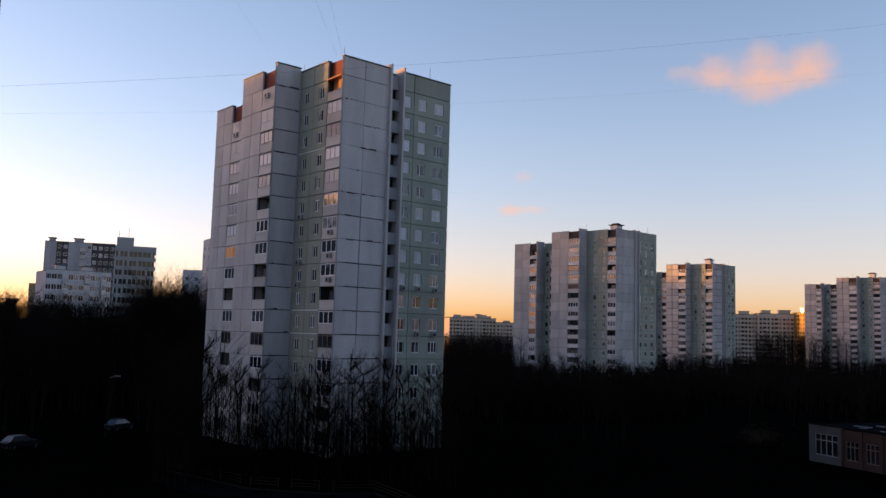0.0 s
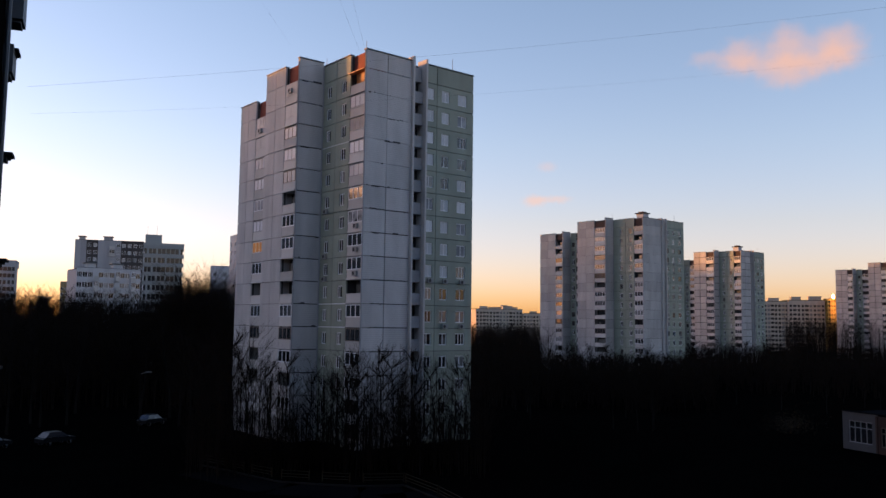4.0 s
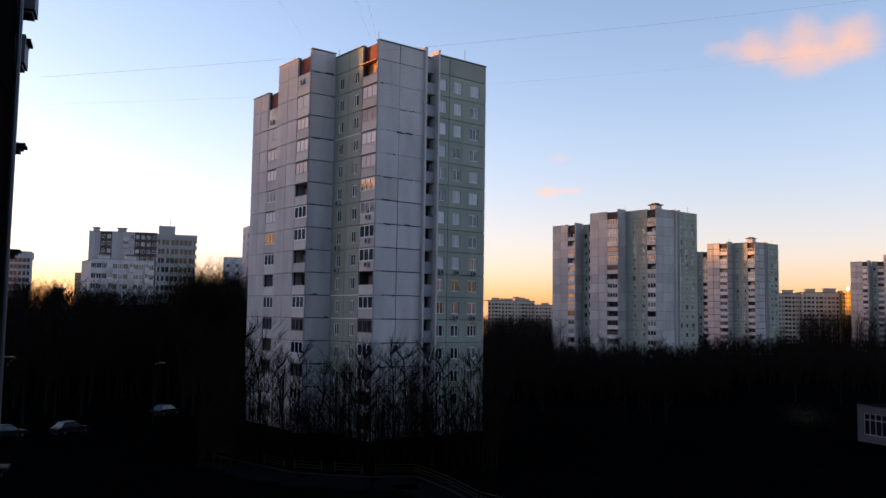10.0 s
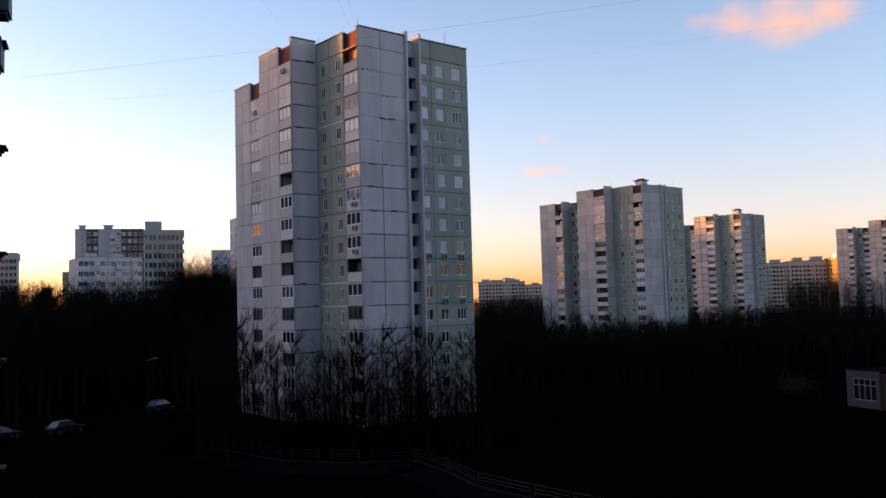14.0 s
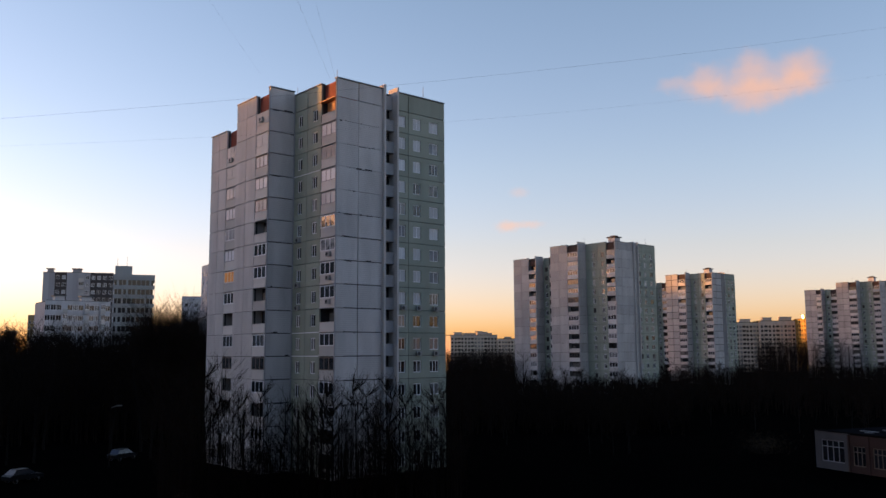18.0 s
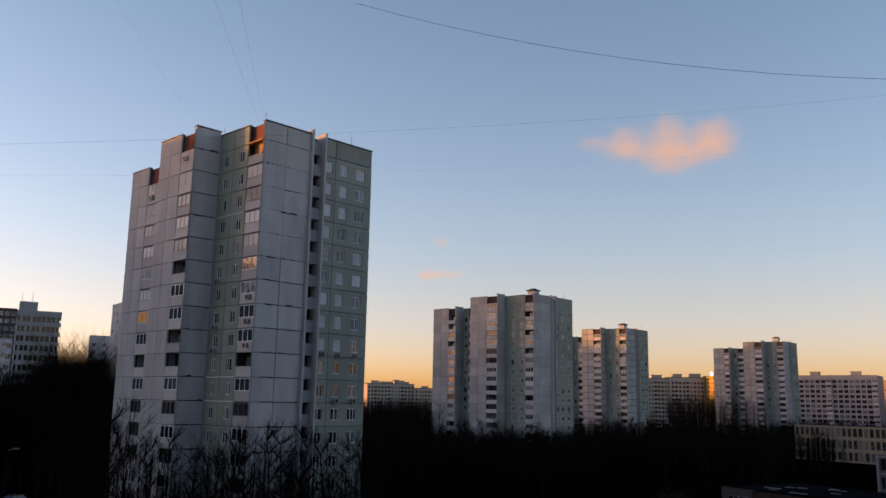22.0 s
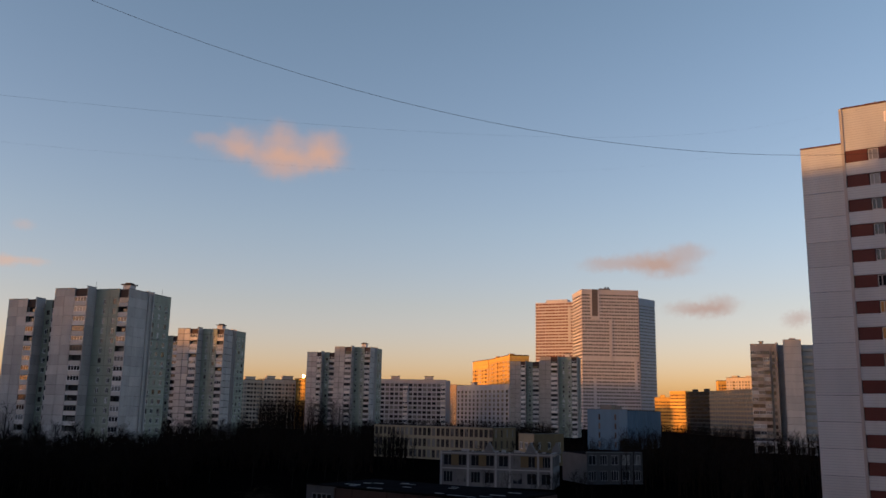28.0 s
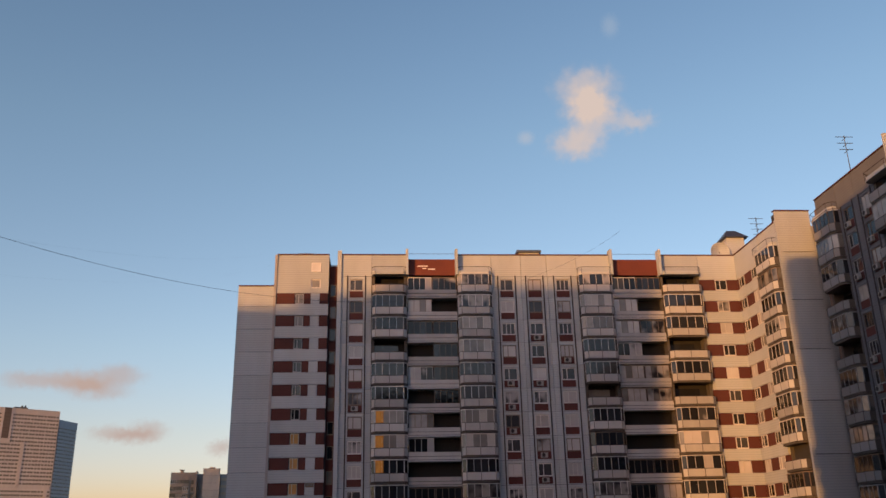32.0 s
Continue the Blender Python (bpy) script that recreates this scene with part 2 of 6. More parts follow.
# ---- building kit ----
class Boxes:
    """Collects boxes and prisms into one mesh."""

    def __init__(self):
        self.v, self.f = [], []

    def box(self, x0, x1, y0, y1, z0, z1):
        k = len(self.v)
        self.v += [(x, y, z) for z in (z0, z1) for x, y in ((x0, y0), (x1, y0), (x1, y1), (x0, y1))]
        self.f += [tuple(k + i for i in q) for q in ((3, 2, 1, 0), (4, 5, 6, 7), (0, 1, 5, 4), (1, 2, 6, 5), (2, 3, 7, 6), (3, 0, 4, 7))]
        return self

    def prism(self, outline, z0, z1):
        k, n = len(self.v), len(outline)
        self.v += [(x, y, z0) for x, y in outline] + [(x, y, z1) for x, y in outline]
        self.f += [tuple(k + n - 1 - i for i in range(n)), tuple(k + n + i for i in range(n))]
        self.f += [(k + i, k + (i + 1) % n, k + n + (i + 1) % n, k + n + i) for i in range(n)]
        return self

    def lattice(self, xs, zs, solid, y0, y1):
        """A plate of grid cells between y0 and y1; solid(i, j) says which cells are filled. One joined shape."""
        n, m = len(xs), len(zs)
        k = len(self.v)
        used = {}

        def vert(i, j, s):
            if (i, j, s) not in used:
                used[i, j, s] = len(self.v)
                self.v.append((xs[i], (y0, y1)[s], zs[j]))
            return used[i, j, s]

        cell = lambda i, j: 0 <= i < n - 1 and 0 <= j < m - 1 and solid(i, j)
        for i in range(n - 1):
            for j in range(m - 1):
                if not cell(i, j):
                    continue
                a, b, c, d = (i, j), (i + 1, j), (i + 1, j + 1), (i, j + 1)
                self.f.append(tuple(vert(*q, 0) for q in (a, b, c, d)))
                self.f.append(tuple(vert(*q, 1) for q in (d, c, b, a)))
                for p, q, o in ((a, b, (i, j - 1)), (b, c, (i + 1, j)), (c, d, (i, j + 1)), (d, a, (i - 1, j))):
                    if not cell(*o):
                        self.f.append((vert(*q, 0), vert(*p, 0), vert(*p, 1), vert(*q, 1)))
        return self

    def pipe(self, points, radii, sides=6):
        """One joined tapering tube along a line of points."""
        k = len(self.v)
        for i, (p, r) in enumerate(zip(points, radii)):
            d = (points[min(i + 1, len(points) - 1)] - points[max(i - 1, 0)]).normalized()
            s = d.cross(Vector((0, 1, 0))).normalized()
            t = d.cross(s)
            self.v += [tuple(p + r * (math.cos(a * 6.2832 / sides) * s + math.sin(a * 6.2832 / sides) * t)) for a in range(sides)]
        for i in range(len(points) - 1):
            self.f += [(k + i * sides + a, k + i * sides + (a + 1) % sides, k + (i + 1) * sides + (a + 1) % sides, k + (i + 1) * sides + a) for a in range(sides)]
        return self

    def tube(self, p, q, r0, r1, sides=5):
        p, q = Vector(p), Vector(q)
        d = (q - p).normalized()
        s = d.orthogonal().normalized()
        t = d.cross(s)
        k = len(self.v)
        for c, r in ((p, r0), (q, r1)):
            for i in range(sides):
                a = 2 * math.pi * i / sides
                self.v.append(tuple(c + r * (math.cos(a) * s + math.sin(a) * t)))
        self.f += [(k + i, k + (i + 1) % sides, k + sides + (i + 1) % sides, k + sides + i) for i in range(sides)]
        return self

    def mesh(self, name, material):
        me = bpy.data.meshes.new(name)
        me.from_pydata(self.v, [], self.f)
        me.materials.append(material)
        me.update()
        return me


SHARED = {}


def shared(key, name, material, fill):
    """One mesh for all alike pieces."""
    key = (key, material.name)
    if key not in SHARED:
        b = Boxes()
        fill(b)
        SHARED[key] = b.mesh(name, material)
    return SHARED[key]


def thing(name, label, category, place, group="", kind=""):
    ob = new(name)
    ob.empty_display_size = 0.5
    ob.matrix_basis = place
    return tagged(ob, label, category, group, kind)


def part(name, me, parent, place=None, label=""):
    """A mesh under a thing; place is in the world, or None to sit in the parent's own axes."""
    ob = new(name, me)
    ob.parent = parent
    if place is not None:
        ob.matrix_parent_inverse = parent.matrix_basis.inverted()
        ob.matrix_basis = place
    return tagged(ob, label)


def polar(az, d, z=0.0):
    a = radians(az)
    return Vector((-math.sin(a) * d, math.cos(a) * d, z))


def face_frame(p, q):
    """Axes of a facade from p (left end, seen from outside) to q: x along, y into the wall, z up; and its length."""
    p, q = Vector((p[0], p[1], 0)), Vector((q[0], q[1], 0))
    u = (q - p).normalized()
    inward = Vector((-u.y, u.x, 0))
    m = Matrix((u, inward, Vector((0, 0, 1)))).transposed().to_4x4()
    m.translation = p
    return m, (q - p).length


def at(F, x, y, z):
    return F @ Matrix.Translation((x, y, z))


rng = random.Random(7)


def wall_panel(b, F, x0, x1, z0, z1, material, holes=(), gap=0.05, thick=0.24, proud=0.0, name="panel"):
    """One wall panel with its window holes (x, z, w, h measured in the facade)."""
    w, h = x1 - x0 - 2 * gap, z1 - z0 - 2 * gap
    rel = tuple((round(hx - x0 - gap, 3), round(hz - z0 - gap, 3), hw, hh) for hx, hz, hw, hh in holes)

    def fill(m):
        if not rel:
            m.box(0, w, -proud, thick, 0, h)
            return
        xs = sorted({0.0, w, *[q[0] for q in rel], *[q[0] + q[2] for q in rel]})
        zs = sorted({0.0, h, *[q[1] for q in rel], *[q[1] + q[3] for q in rel]})
        hole = lambda x, z: any(hx < x < hx + hw and hz < z < hz + hh for hx, hz, hw, hh in rel)
        m.lattice(xs, zs, lambda i, j: not hole((xs[i] + xs[i + 1]) / 2, (zs[j] + zs[j + 1]) / 2), -proud, thick)

    me = shared(("panel", round(w, 3), round(h, 3), rel, thick, proud), name, material, fill)
    return part(name, me, b, at(F, x0 + gap, 0, z0 + gap))


def window(b, F, x, z, w, h, sash=FRAME, pane=PANE, bars=(0.5,), y=0.10, vent=False, plain=False):
    """A frame with its upright bars and sill, and the pane in it (one mesh with the pane where it is far off)."""
    t = 0.09
    xs = [0, t] + [k * w + e for k in bars for e in (-t / 2, t / 2)] + [w - t, w]
    zs = [-0.05, 0.0, t, h - t, h] if not vent else [-0.05, 0.0, t, h * 0.68, h * 0.68 + t, h - t, h]

    def fill(m):
        m.lattice(xs, zs, lambda i, j: i % 2 == 0 or j < 2 or j == len(zs) - 2 or (vent and j == 3), 0, 0.08)
    key = ("win", w, h, bars, vent, pane.name if plain else "")
    glass = lambda m: m.box(0.05, w - 0.05, 0.04, 0.06, 0.05, h - 0.05)
    if plain:
        full = (key, sash.name)
        if full not in SHARED:
            m = Boxes()
            fill(m)
            k = len(m.f)
            glass(m)
            me = m.mesh("window", sash)
            me.materials.append(pane)
            for f in me.polygons[k:]:
                f.material_index = 1
            SHARED[full] = me
        return part("window", SHARED[full], b, at(F, x, y, z))
    ob = part("window", shared(key, "window", sash, fill), b, at(F, x, y, z))
    part("pane", shared(("pane", w, h), "pane", pane, glass), ob)
    return ob


def blend(key, name, layers):
    """One mesh for alike pieces that shows several materials: layers of (material, fill)."""
    key = (key, *[m.name for m, _ in layers])
    if key not in SHARED:
        b, marks = Boxes(), []
        for m, fill in layers:
            fill(b)
            marks.append(len(b.f))
        me = b.mesh(name, layers[0][0])
        for i, (m, _) in enumerate(layers[1:], 1):
            me.materials.append(m)
            for f in me.polygons[marks[i - 1]:marks[i]]:
                f.material_index = i
        SHARED[key] = me
    return SHARED[key]


def air_conditioner(b, F, x, z, hose=False):
    def case(m):
        m.box(0, 0.8, -0.36, -0.06, 0, 0.55)
        m.box(0.1, 0.14, -0.06, 0, 0.05, 0.5).box(0.66, 0.7, -0.06, 0, 0.05, 0.5)

    def fan(m):
        m.tube((0.3, -0.375, 0.28), (0.3, -0.36, 0.28), 0.22, 0.22, 12)
        k = len(m.v)
        m.v += [(0.3 + 0.22 * math.cos(i * 0.5236), -0.372, 0.28 + 0.22 * math.sin(i * 0.5236)) for i in range(12)]
        m.f.append(tuple(range(k, k + 12)))
        if hose:
            m.tube((0.2, -0.05, 0.5), (-0.45, -0.05, 1.9), 0.04, 0.04, 5)
    part("air_conditioner", blend(("ac", hose), "air_conditioner", [(ACBOX, case), (STRIP, fan)]), b, at(F, x, 0, z), "pale air conditioner box with a dark fan")


def loggia(b, F, x0, x1, z, h, state, depth=1.3, front=0.0, board=PARAPET, glass=PANE_R, plain=False):
    """A balcony set in the wall: slab and front board, and the glazing where the flat has one."""
    w = x1 - x0

    def fill(m):
        m.box(0, w, front - 0.08, depth, 0, 0.17)
        m.box(0.02, w - 0.02, front, front + 0.08, 0.17, 1.12)
        m.box(0, w, front - 0.05, front + 0.12, 1.12, 1.18)
        if state == "board":
            m.box(0.03, w - 0.03, front + 0.01, front + 0.07, 1.18, h - 0.1)
            m.box(w * 0.5 - 0.03, w * 0.5 + 0.03, front - 0.02, front + 0.01, 1.18, h - 0.1)

    def door(m):
        m.box(0.3, w * 0.8, depth - 0.06, depth - 0.02, 0.3, h - 0.5)

    n = max(3, round(w / 1.0))

    def bars(m):
        t, top = 0.11, h - 0.12
        xs = [0.0]
        for i in range(n + 1):
            c = t / 2 + i * (w - t) / n
            xs += [c - t / 2, c + t / 2] if i else [t]
        m.lattice(xs, [1.18, 1.18 + t, top - t, top], lambda i, j: i % 2 == 0 or j != 1, front, front + 0.07)

    def panes(m):
        m.box(0.05, w - 0.05, front + 0.03, front + 0.05, 1.24, h - 0.18)

    sash = DARKFRAME if state in ("brown", "brownpale") else CONCRETE if state == "pale" else FRAME
    pane = {"lit": LIT, "glazed": glass, "pale": PANE_PALE, "brownpale": PANE_PALE}.get(state, PANE_DARK)
    kind = (round(w, 3), depth, front, state == "board")
    if plain and state not in ("open", "board", "wood"):
        return part("balcony", blend(("plainlog", *kind, h), "balcony", [(board, fill), (sash, bars), (pane, panes)]), b, at(F, x0, 0, z))
    ob = part("balcony", shared(("log", *kind), "balcony", board, fill), b, at(F, x0, 0, z))
    if state == "open":
        part("balcony_door", shared(("logdoor", round(w, 3), depth, h), "balcony_door", PANE_DARK, door), ob)
    elif state == "wood":
        part("plank_lining", shared(("loglining", round(w, 3), depth, h), "plank_lining", PLANKWOOD,
                                    lambda m: m.box(0.02, w - 0.02, depth - 0.5, depth - 0.42, 0.18, h).box(w - 0.12, w - 0.02, 0.1, depth - 0.5, 0.18, h)
                                    .box(-0.1, w + 0.1, front - 0.35, front + 0.3, h - 0.16, h - 0.06).box(0.3, 0.9, depth - 0.56, depth - 0.5, 0.3, 1.7)), ob, None, "orange-brown plank lining")
    elif state != "board":
        part("glazing_frame", shared(("logbars", round(w, 3), h, front, n), "glazing_frame", sash, bars), ob)
        part("pane", shared(("logpane", round(w, 3), h, front), "pane", pane, panes), ob)
    return ob


def pick_state(odds=(0.40, 0.24, 0.12, 0.24)):
    return rng.choices(("glazed", "dark", "brown", "open"), odds)[0]


def core(b, F, x0, x1, y0, y1, z0, z1, material=JOINT, name="core_wall"):
    part(name, Boxes().box(x0, x1, y0, y1, z0, z1).mesh(name, material), b, F)


def coping(b, F, x0, x1, z, y0=-0.1, y1=0.5, material=METAL):
    part("coping", Boxes().box(x0, x1, y0, y1, z, z + 0.12).mesh("coping", material), b, F)


def facade(b, F, cols, floors, h=2.8, z0=0.0, top=0.0, gap=0.07, depth=3.0, sash=FRAME, plain=False, tight=99, lit=(), odds=(0.42, 0.26, 0.14, 0.18), near=False):
    """Panels, windows and balconies of one face, storey by storey. cols: (kind, x0, x1, material, windows, ...)."""
    for col in cols:
        kind, x0, x1, material = col[:4]
        recess = {"loggia": 1.35, "shaft": 1.3}.get(kind, 0.22)
        end = 0.1 if x0 == 0 and kind == "wall" else 0.0
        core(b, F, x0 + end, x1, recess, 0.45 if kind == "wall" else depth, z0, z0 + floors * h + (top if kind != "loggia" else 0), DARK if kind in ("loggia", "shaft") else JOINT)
        if kind == "loggia":
            core(b, F, x0 - 0.16, x0 - 0.04, 0.46, 1.5, z0, z0 + floors * h + max(top - 0.1, 0), CONCRETE, "partition")
        for k in range(floors):
            z = z0 + k * h
            if kind == "wall":
                wall_panel(b, F, x0, x1, z, z + h, material, gap=gap if k < tight else 0.02)
            elif kind == "win":
                holes = [(c - w / 2, z + s, w, wh) for c, w, s, wh in col[4]]
                wall_panel(b, F, x0, x1, z, z + h, material, holes, gap=min(gap, 0.035))
                for c, w, s, wh in col[4]:
                    # near tower: upper panes painted pale for the sky they reflect
                    window(b, F, c - w / 2, z + s, w, wh, sash if near or rng.random() < 0.75 else DARKFRAME, (PANE_DARK if rng.random() < 0.7 else PANE) if not near else PANE_PALE if near == "pale" and k > 6 and rng.random() < 0.85 else PANE_DARK,
                           (0.5,) if rng.random() < 0.6 else (0.36, 0.68) if w > 1.3 else (0.4,), plain=plain)
                    if len(col) > 5 and (rng.random() < col[5] if not callable(col[5]) else col[5](k)):
                        air_conditioner(b, F, c - 0.3, z + s - 0.75)
            elif kind == "loggia":
                state = col[4][floors - 1 - k] if len(col) > 4 else "lit" if k in lit else pick_state(odds)
                loggia(b, F, x0 + 0.06, x1 - 0.06, z, h, state, glass=PANE_BLOCK if near else PANE_DARK, plain=plain)
            elif kind == "shaft":
                me = shared(("shaft", round(x1 - x0, 3)), "landing_rail", material, lambda m: m.box(0, x1 - x0, 0.3, 0.42, 0, 1.25).box(0, x1 - x0, 0.25, 1.3, -0.2, 0))
                part("landing_rail", me, b, at(F, x0, 0, z + 0.2))
        if top > 0:
            zt = z0 + floors * h
            if kind == "loggia":
                core(b, F, x0 - 0.04, x1, 0.55, depth, zt, zt + top - 0.06, RUST if near else ATTIC, "attic_board")
            elif kind == "shaft":
                core(b, F, x0, x1, 0.6, 1.0, zt, zt + top - 0.5, material, "attic_wall")
            else:
                wall_panel(b, F, x0, x1, zt, zt + top, material, gap=gap)
                coping(b, F, x0, x1, zt + top)


# ---- ground ----
def sheet(name, outline, z, material, label):
    b = Boxes()
    b.v = [(x, y, z) for x, y in outline]
    b.f = [tuple(range(len(outline)))]
    return tagged(new(name, b.mesh(name, material)), label, name.split("_")[0], kind="structure")


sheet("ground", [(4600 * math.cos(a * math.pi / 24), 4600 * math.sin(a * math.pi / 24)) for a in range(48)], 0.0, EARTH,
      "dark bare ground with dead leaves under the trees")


# ---- the sixteen-storey panel towers, one series, all turned the same way ----
TH = radians(41)
EB, EA = Vector((math.cos(TH), math.sin(TH), 0)), Vector((-math.sin(TH), math.cos(TH), 0))
H = 2.8
OLDGREY = mat("weathered_grey_tile_cladding", (0.40, 0.385, 0.375), lines=0.24, streaks=1, var=0.28, shift=0.14)


def series_tower(az, d, label, wide=17.0, shaft=(6.8, 8.8), bay=(9.6, 18.3), wing=None, plain=False, tight=99, gap=0.05, ac=0.12, roof_hut=True, lit=(), clad=GREY):
    o = polar(az, d)
    b = thing("apartment_tower", label, "tower block", Matrix.Translation(o), "panel towers")
    P = lambda a, c: o + a * EA + c * EB
    top = 2.3
    near = not roof_hut
    odds = (0.44, 0.22, 0.12, 0.22)
    corner = (["wood", "pale", "pale", "pale", "pale", "glazed", "glazed", "glazed", "glazed", "open", "glazed", "brown", "glazed", "glazed", "open", "open"],) if near else ()
    fore = (["board", "board", "brownpale", "pale", "brownpale", "open", "glazed", "dark", "open", "open", "dark", "brown", "glazed", "open", "dark", "open"],) if near else ()
    # the one lit pane here glows to imitate an orange sky reflection
    side = (["pale", "board", "pale", "pale", "glazed", "pale", "lit", "glazed", "open", "dark", "brown", "open", "open", "dark", "open"],) if near else ()
    a0, a1 = bay
    g0 = a0 - 9.8
    # green face with two narrow windows and the corner balcony
    F, w = face_frame(P(a0, 0), P(0, 0))
    facade(b, F, [("win", 0, 3.3 + g0, GREEN, [(1.65 + g0, 1.05, 0.72, 1.45)], (lambda k: k in (7, 8, 10)) if near else ac), ("win", 3.3 + g0, 6.5 + g0, GREEN, [(5.1 + g0, 1.1, 0.72, 1.45)]),
                  ("loggia", 6.5 + g0, 9.75 + g0, PARAPET, *corner)], 16, top=top, odds=odds, gap=gap, plain=plain, near=near)
    if near:
        for k in (7, 8, 9):
            air_conditioner(b, F, 8.2 + g0, k * H + 0.45)
        for k in (5, 6, 13):
            part("sealant_line", shared(("sealant_line", k % 2), "sealant_line", FRAME, lambda m: m.box(0.05, 6.4 + g0, -0.012, 0.0, -0.05, 0.05)), b, at(F, 0, 0, k * H))
    # blank right-hand gable, landing shaft between two fins, green part with three windows
    F, w = face_frame(P(0, 0), P(0, wide))
    s0, s1 = shaft
    g = s1 + 0.25
    k = (wide - g) / 8.0
    facade(b, F, [("wall", 0.0, 3.2, clad), ("wall", 3.2, s0, clad), ("shaft", s0 + 0.2, s1, CONCRETE),
                  ("win", g, g + 1.85 * k, GREEN, [(g + 0.8 * k, 1.15, 0.72, 1.45)], (lambda q: q == 7) if near else ac),
                  ("win", g + 1.85 * k, wide, GREEN, [(g + 3.25 * k, 1.25, 0.72, 1.45), (g + 6.05 * k, 1.5, 0.72, 1.45)], (lambda q: q in (5, 7)) if near else ac)], 16, top=top, odds=odds, gap=gap, plain=plain, tight=tight, near="pale" if near else False)
    for x in (s0, s1):
        part("fin_wall", Boxes().box(x, x + 0.24, -0.45, 1.4, 0, 16 * H + top + 0.5).mesh("fin_wall", clad), b, F)
    # return wall of the forward bay
    F, w = face_frame(P(a0, -3.6), P(a0, -0.02))
    facade(b, F, [("wall", 0, w, clad)], 16, top=top + 0.5, gap=gap)
    # forward bay
    F, w = face_frame(P(a1, -3.6), P(a0, -3.6))
    facade(b, F, [("wall", 0, 0.31 * w, clad), ("wall", 0.31 * w, 0.61 * w, clad), ("loggia", 0.61 * w, w - 0.22, PARAPET, *fore)], 16, top=top, odds=odds, gap=0.03 if near else gap, plain=plain, near=near)
    if near:
        air_conditioner(b, F, 0.61 * w + 1.2, 15 * H + 1.4)
    # main masses behind the faces
    far = wing[1] if wing else 26.1

    def mass(a0, a1, c0, c1, z1, name="core_wall"):
        q = [P(a0, c0), P(a1, c0), P(a1, c1), P(a0, c1)]
        part(name, Boxes().prism([(v.x, v.y) for v in reversed(q)], 0, z1).mesh(name, clad), b, Matrix())

    mass(2.95, a1, 2.95, wide, 16 * H + 1.6)
    mass(0.25, 3.0, 9.2, wide - 0.02, 16 * H + 1.6)
    mass(a0 + 2.8, a1 - 0.2, -0.6, 3.0, 16 * H + 1.5)
    mass(a1, far, 2.9, wide, 15 * H + 1.6)
    if wing:
        b0, b1 = wing
        F, w = face_frame(P(b0, 0), P(a1, 0))
        facade(b, F, [("win", 0, 0.4 * w, GREEN, [(0.2 * w, 1.2, 0.72, 1.45)]), ("loggia", 0.4 * w, 0.85 * w, PARAPET), ("wall", 0.85 * w, w, clad)], 15, top=top, odds=odds, gap=gap, plain=plain)
        F, w = face_frame(P(b0, -3.6), P(b0, -0.02))
        facade(b, F, [("wall", 0, w, clad)], 15, top=top + 0.4, gap=gap)
        F, w = face_frame(P(b1, -3.6), P(b0, -3.6))
        facade(b, F, [("wall", 0, 0.35 * w, clad), ("wall", 0.35 * w, 0.68 * w, clad), ("loggia", 0.68 * w, w - 0.25, PARAPET)], 15, top=top, odds=odds, gap=gap, lit=lit, plain=plain)
        mass(b0 + 3.0, b1 - 0.2, -0.6, 3.0, 15 * H + 1.5)
    else:
        F, w = face_frame(P(far, -3.4), P(a1, -3.4))
        facade(b, F, [("wall", 0, 2.35, clad), ("wall", 2.35, 4.7, clad), ("loggia", 4.7, w - 0.02, PARAPET, *side)], 15, top=top, odds=odds, gap=0.03, near=near)
        air_conditioner(b, F, 5.9, 14 * H + 0.5)
        mass(a1 + 0.2, far - 0.2, -0.3, 3.0, 15 * H + 1.5)
    # roof: lift hut with a cap, aerials
    if roof_hut:
        c = P(7.0, 9.0)
        F, _ = face_frame(c - 1.3 * EB, c + 1.3 * EB)
        hut = part("vent_hut", Boxes().box(0, 2.6, -1.3, 1.3, 16 * H + 1.6, 16 * H + 4.6).mesh("vent_hut", WHITEWALL), b, F)
        part("cap", Boxes().box(-0.4, 3.0, -1.7, 1.7, 16 * H + 4.7, 16 * H + 5.0).box(0.4, 2.2, -0.9, 0.9, 16 * H + 5.0, 16 * H + 5.4).mesh("cap", STRIP), hut)
    for a, c, hh in ((3, 2, 2.2), (14, 3, 2.8), (2, wide - 2, 2.4)):
        q = P(a, c)
        part("aerial", Boxes().tube((q.x, q.y, 16 * H + 1.5), (q.x, q.y, 16 * H + 2.3 + hh), 0.05, 0.03).mesh("aerial", METAL), b, Matrix())
    # pale corner strips and old patches of sealant along the joints
    for a, c in ((0.0, 0.0), (a0, -3.6), (a0 - 0.12, -0.1)):
        q = P(a, c)
        part("corner_strip", Boxes().tube((q.x, q.y, 0), (q.x, q.y, 16 * H + top), 0.09, 0.09, 6).mesh("corner_strip", CONCRETE), b, Matrix())
    if roof_hut:
        return b
    F, _ = face_frame(P(0, 0), P(0, wide))
    G, _ = face_frame(P(a0, -3.6), P(a0, 0))
    for _ in range(46):
        face, x = (F, rng.uniform(0.2, 6.2)) if rng.random() < 0.6 else (G, rng.uniform(0.2, 3.0))
        z, w, h = rng.randint(3, 16) * H + rng.uniform(-0.16, 0.02), rng.choice((0.1, 0.3, 0.7, 1.1)) * rng.uniform(0.7, 1.2), rng.uniform(0.06, 0.2)
        part("sealant_patch", Boxes().prism([(x, -0.012), (x + w, -0.012), (x + w, 0.0), (x, 0.0)], z, z + h).mesh("sealant_patch", JOINT), b, face)
    return b


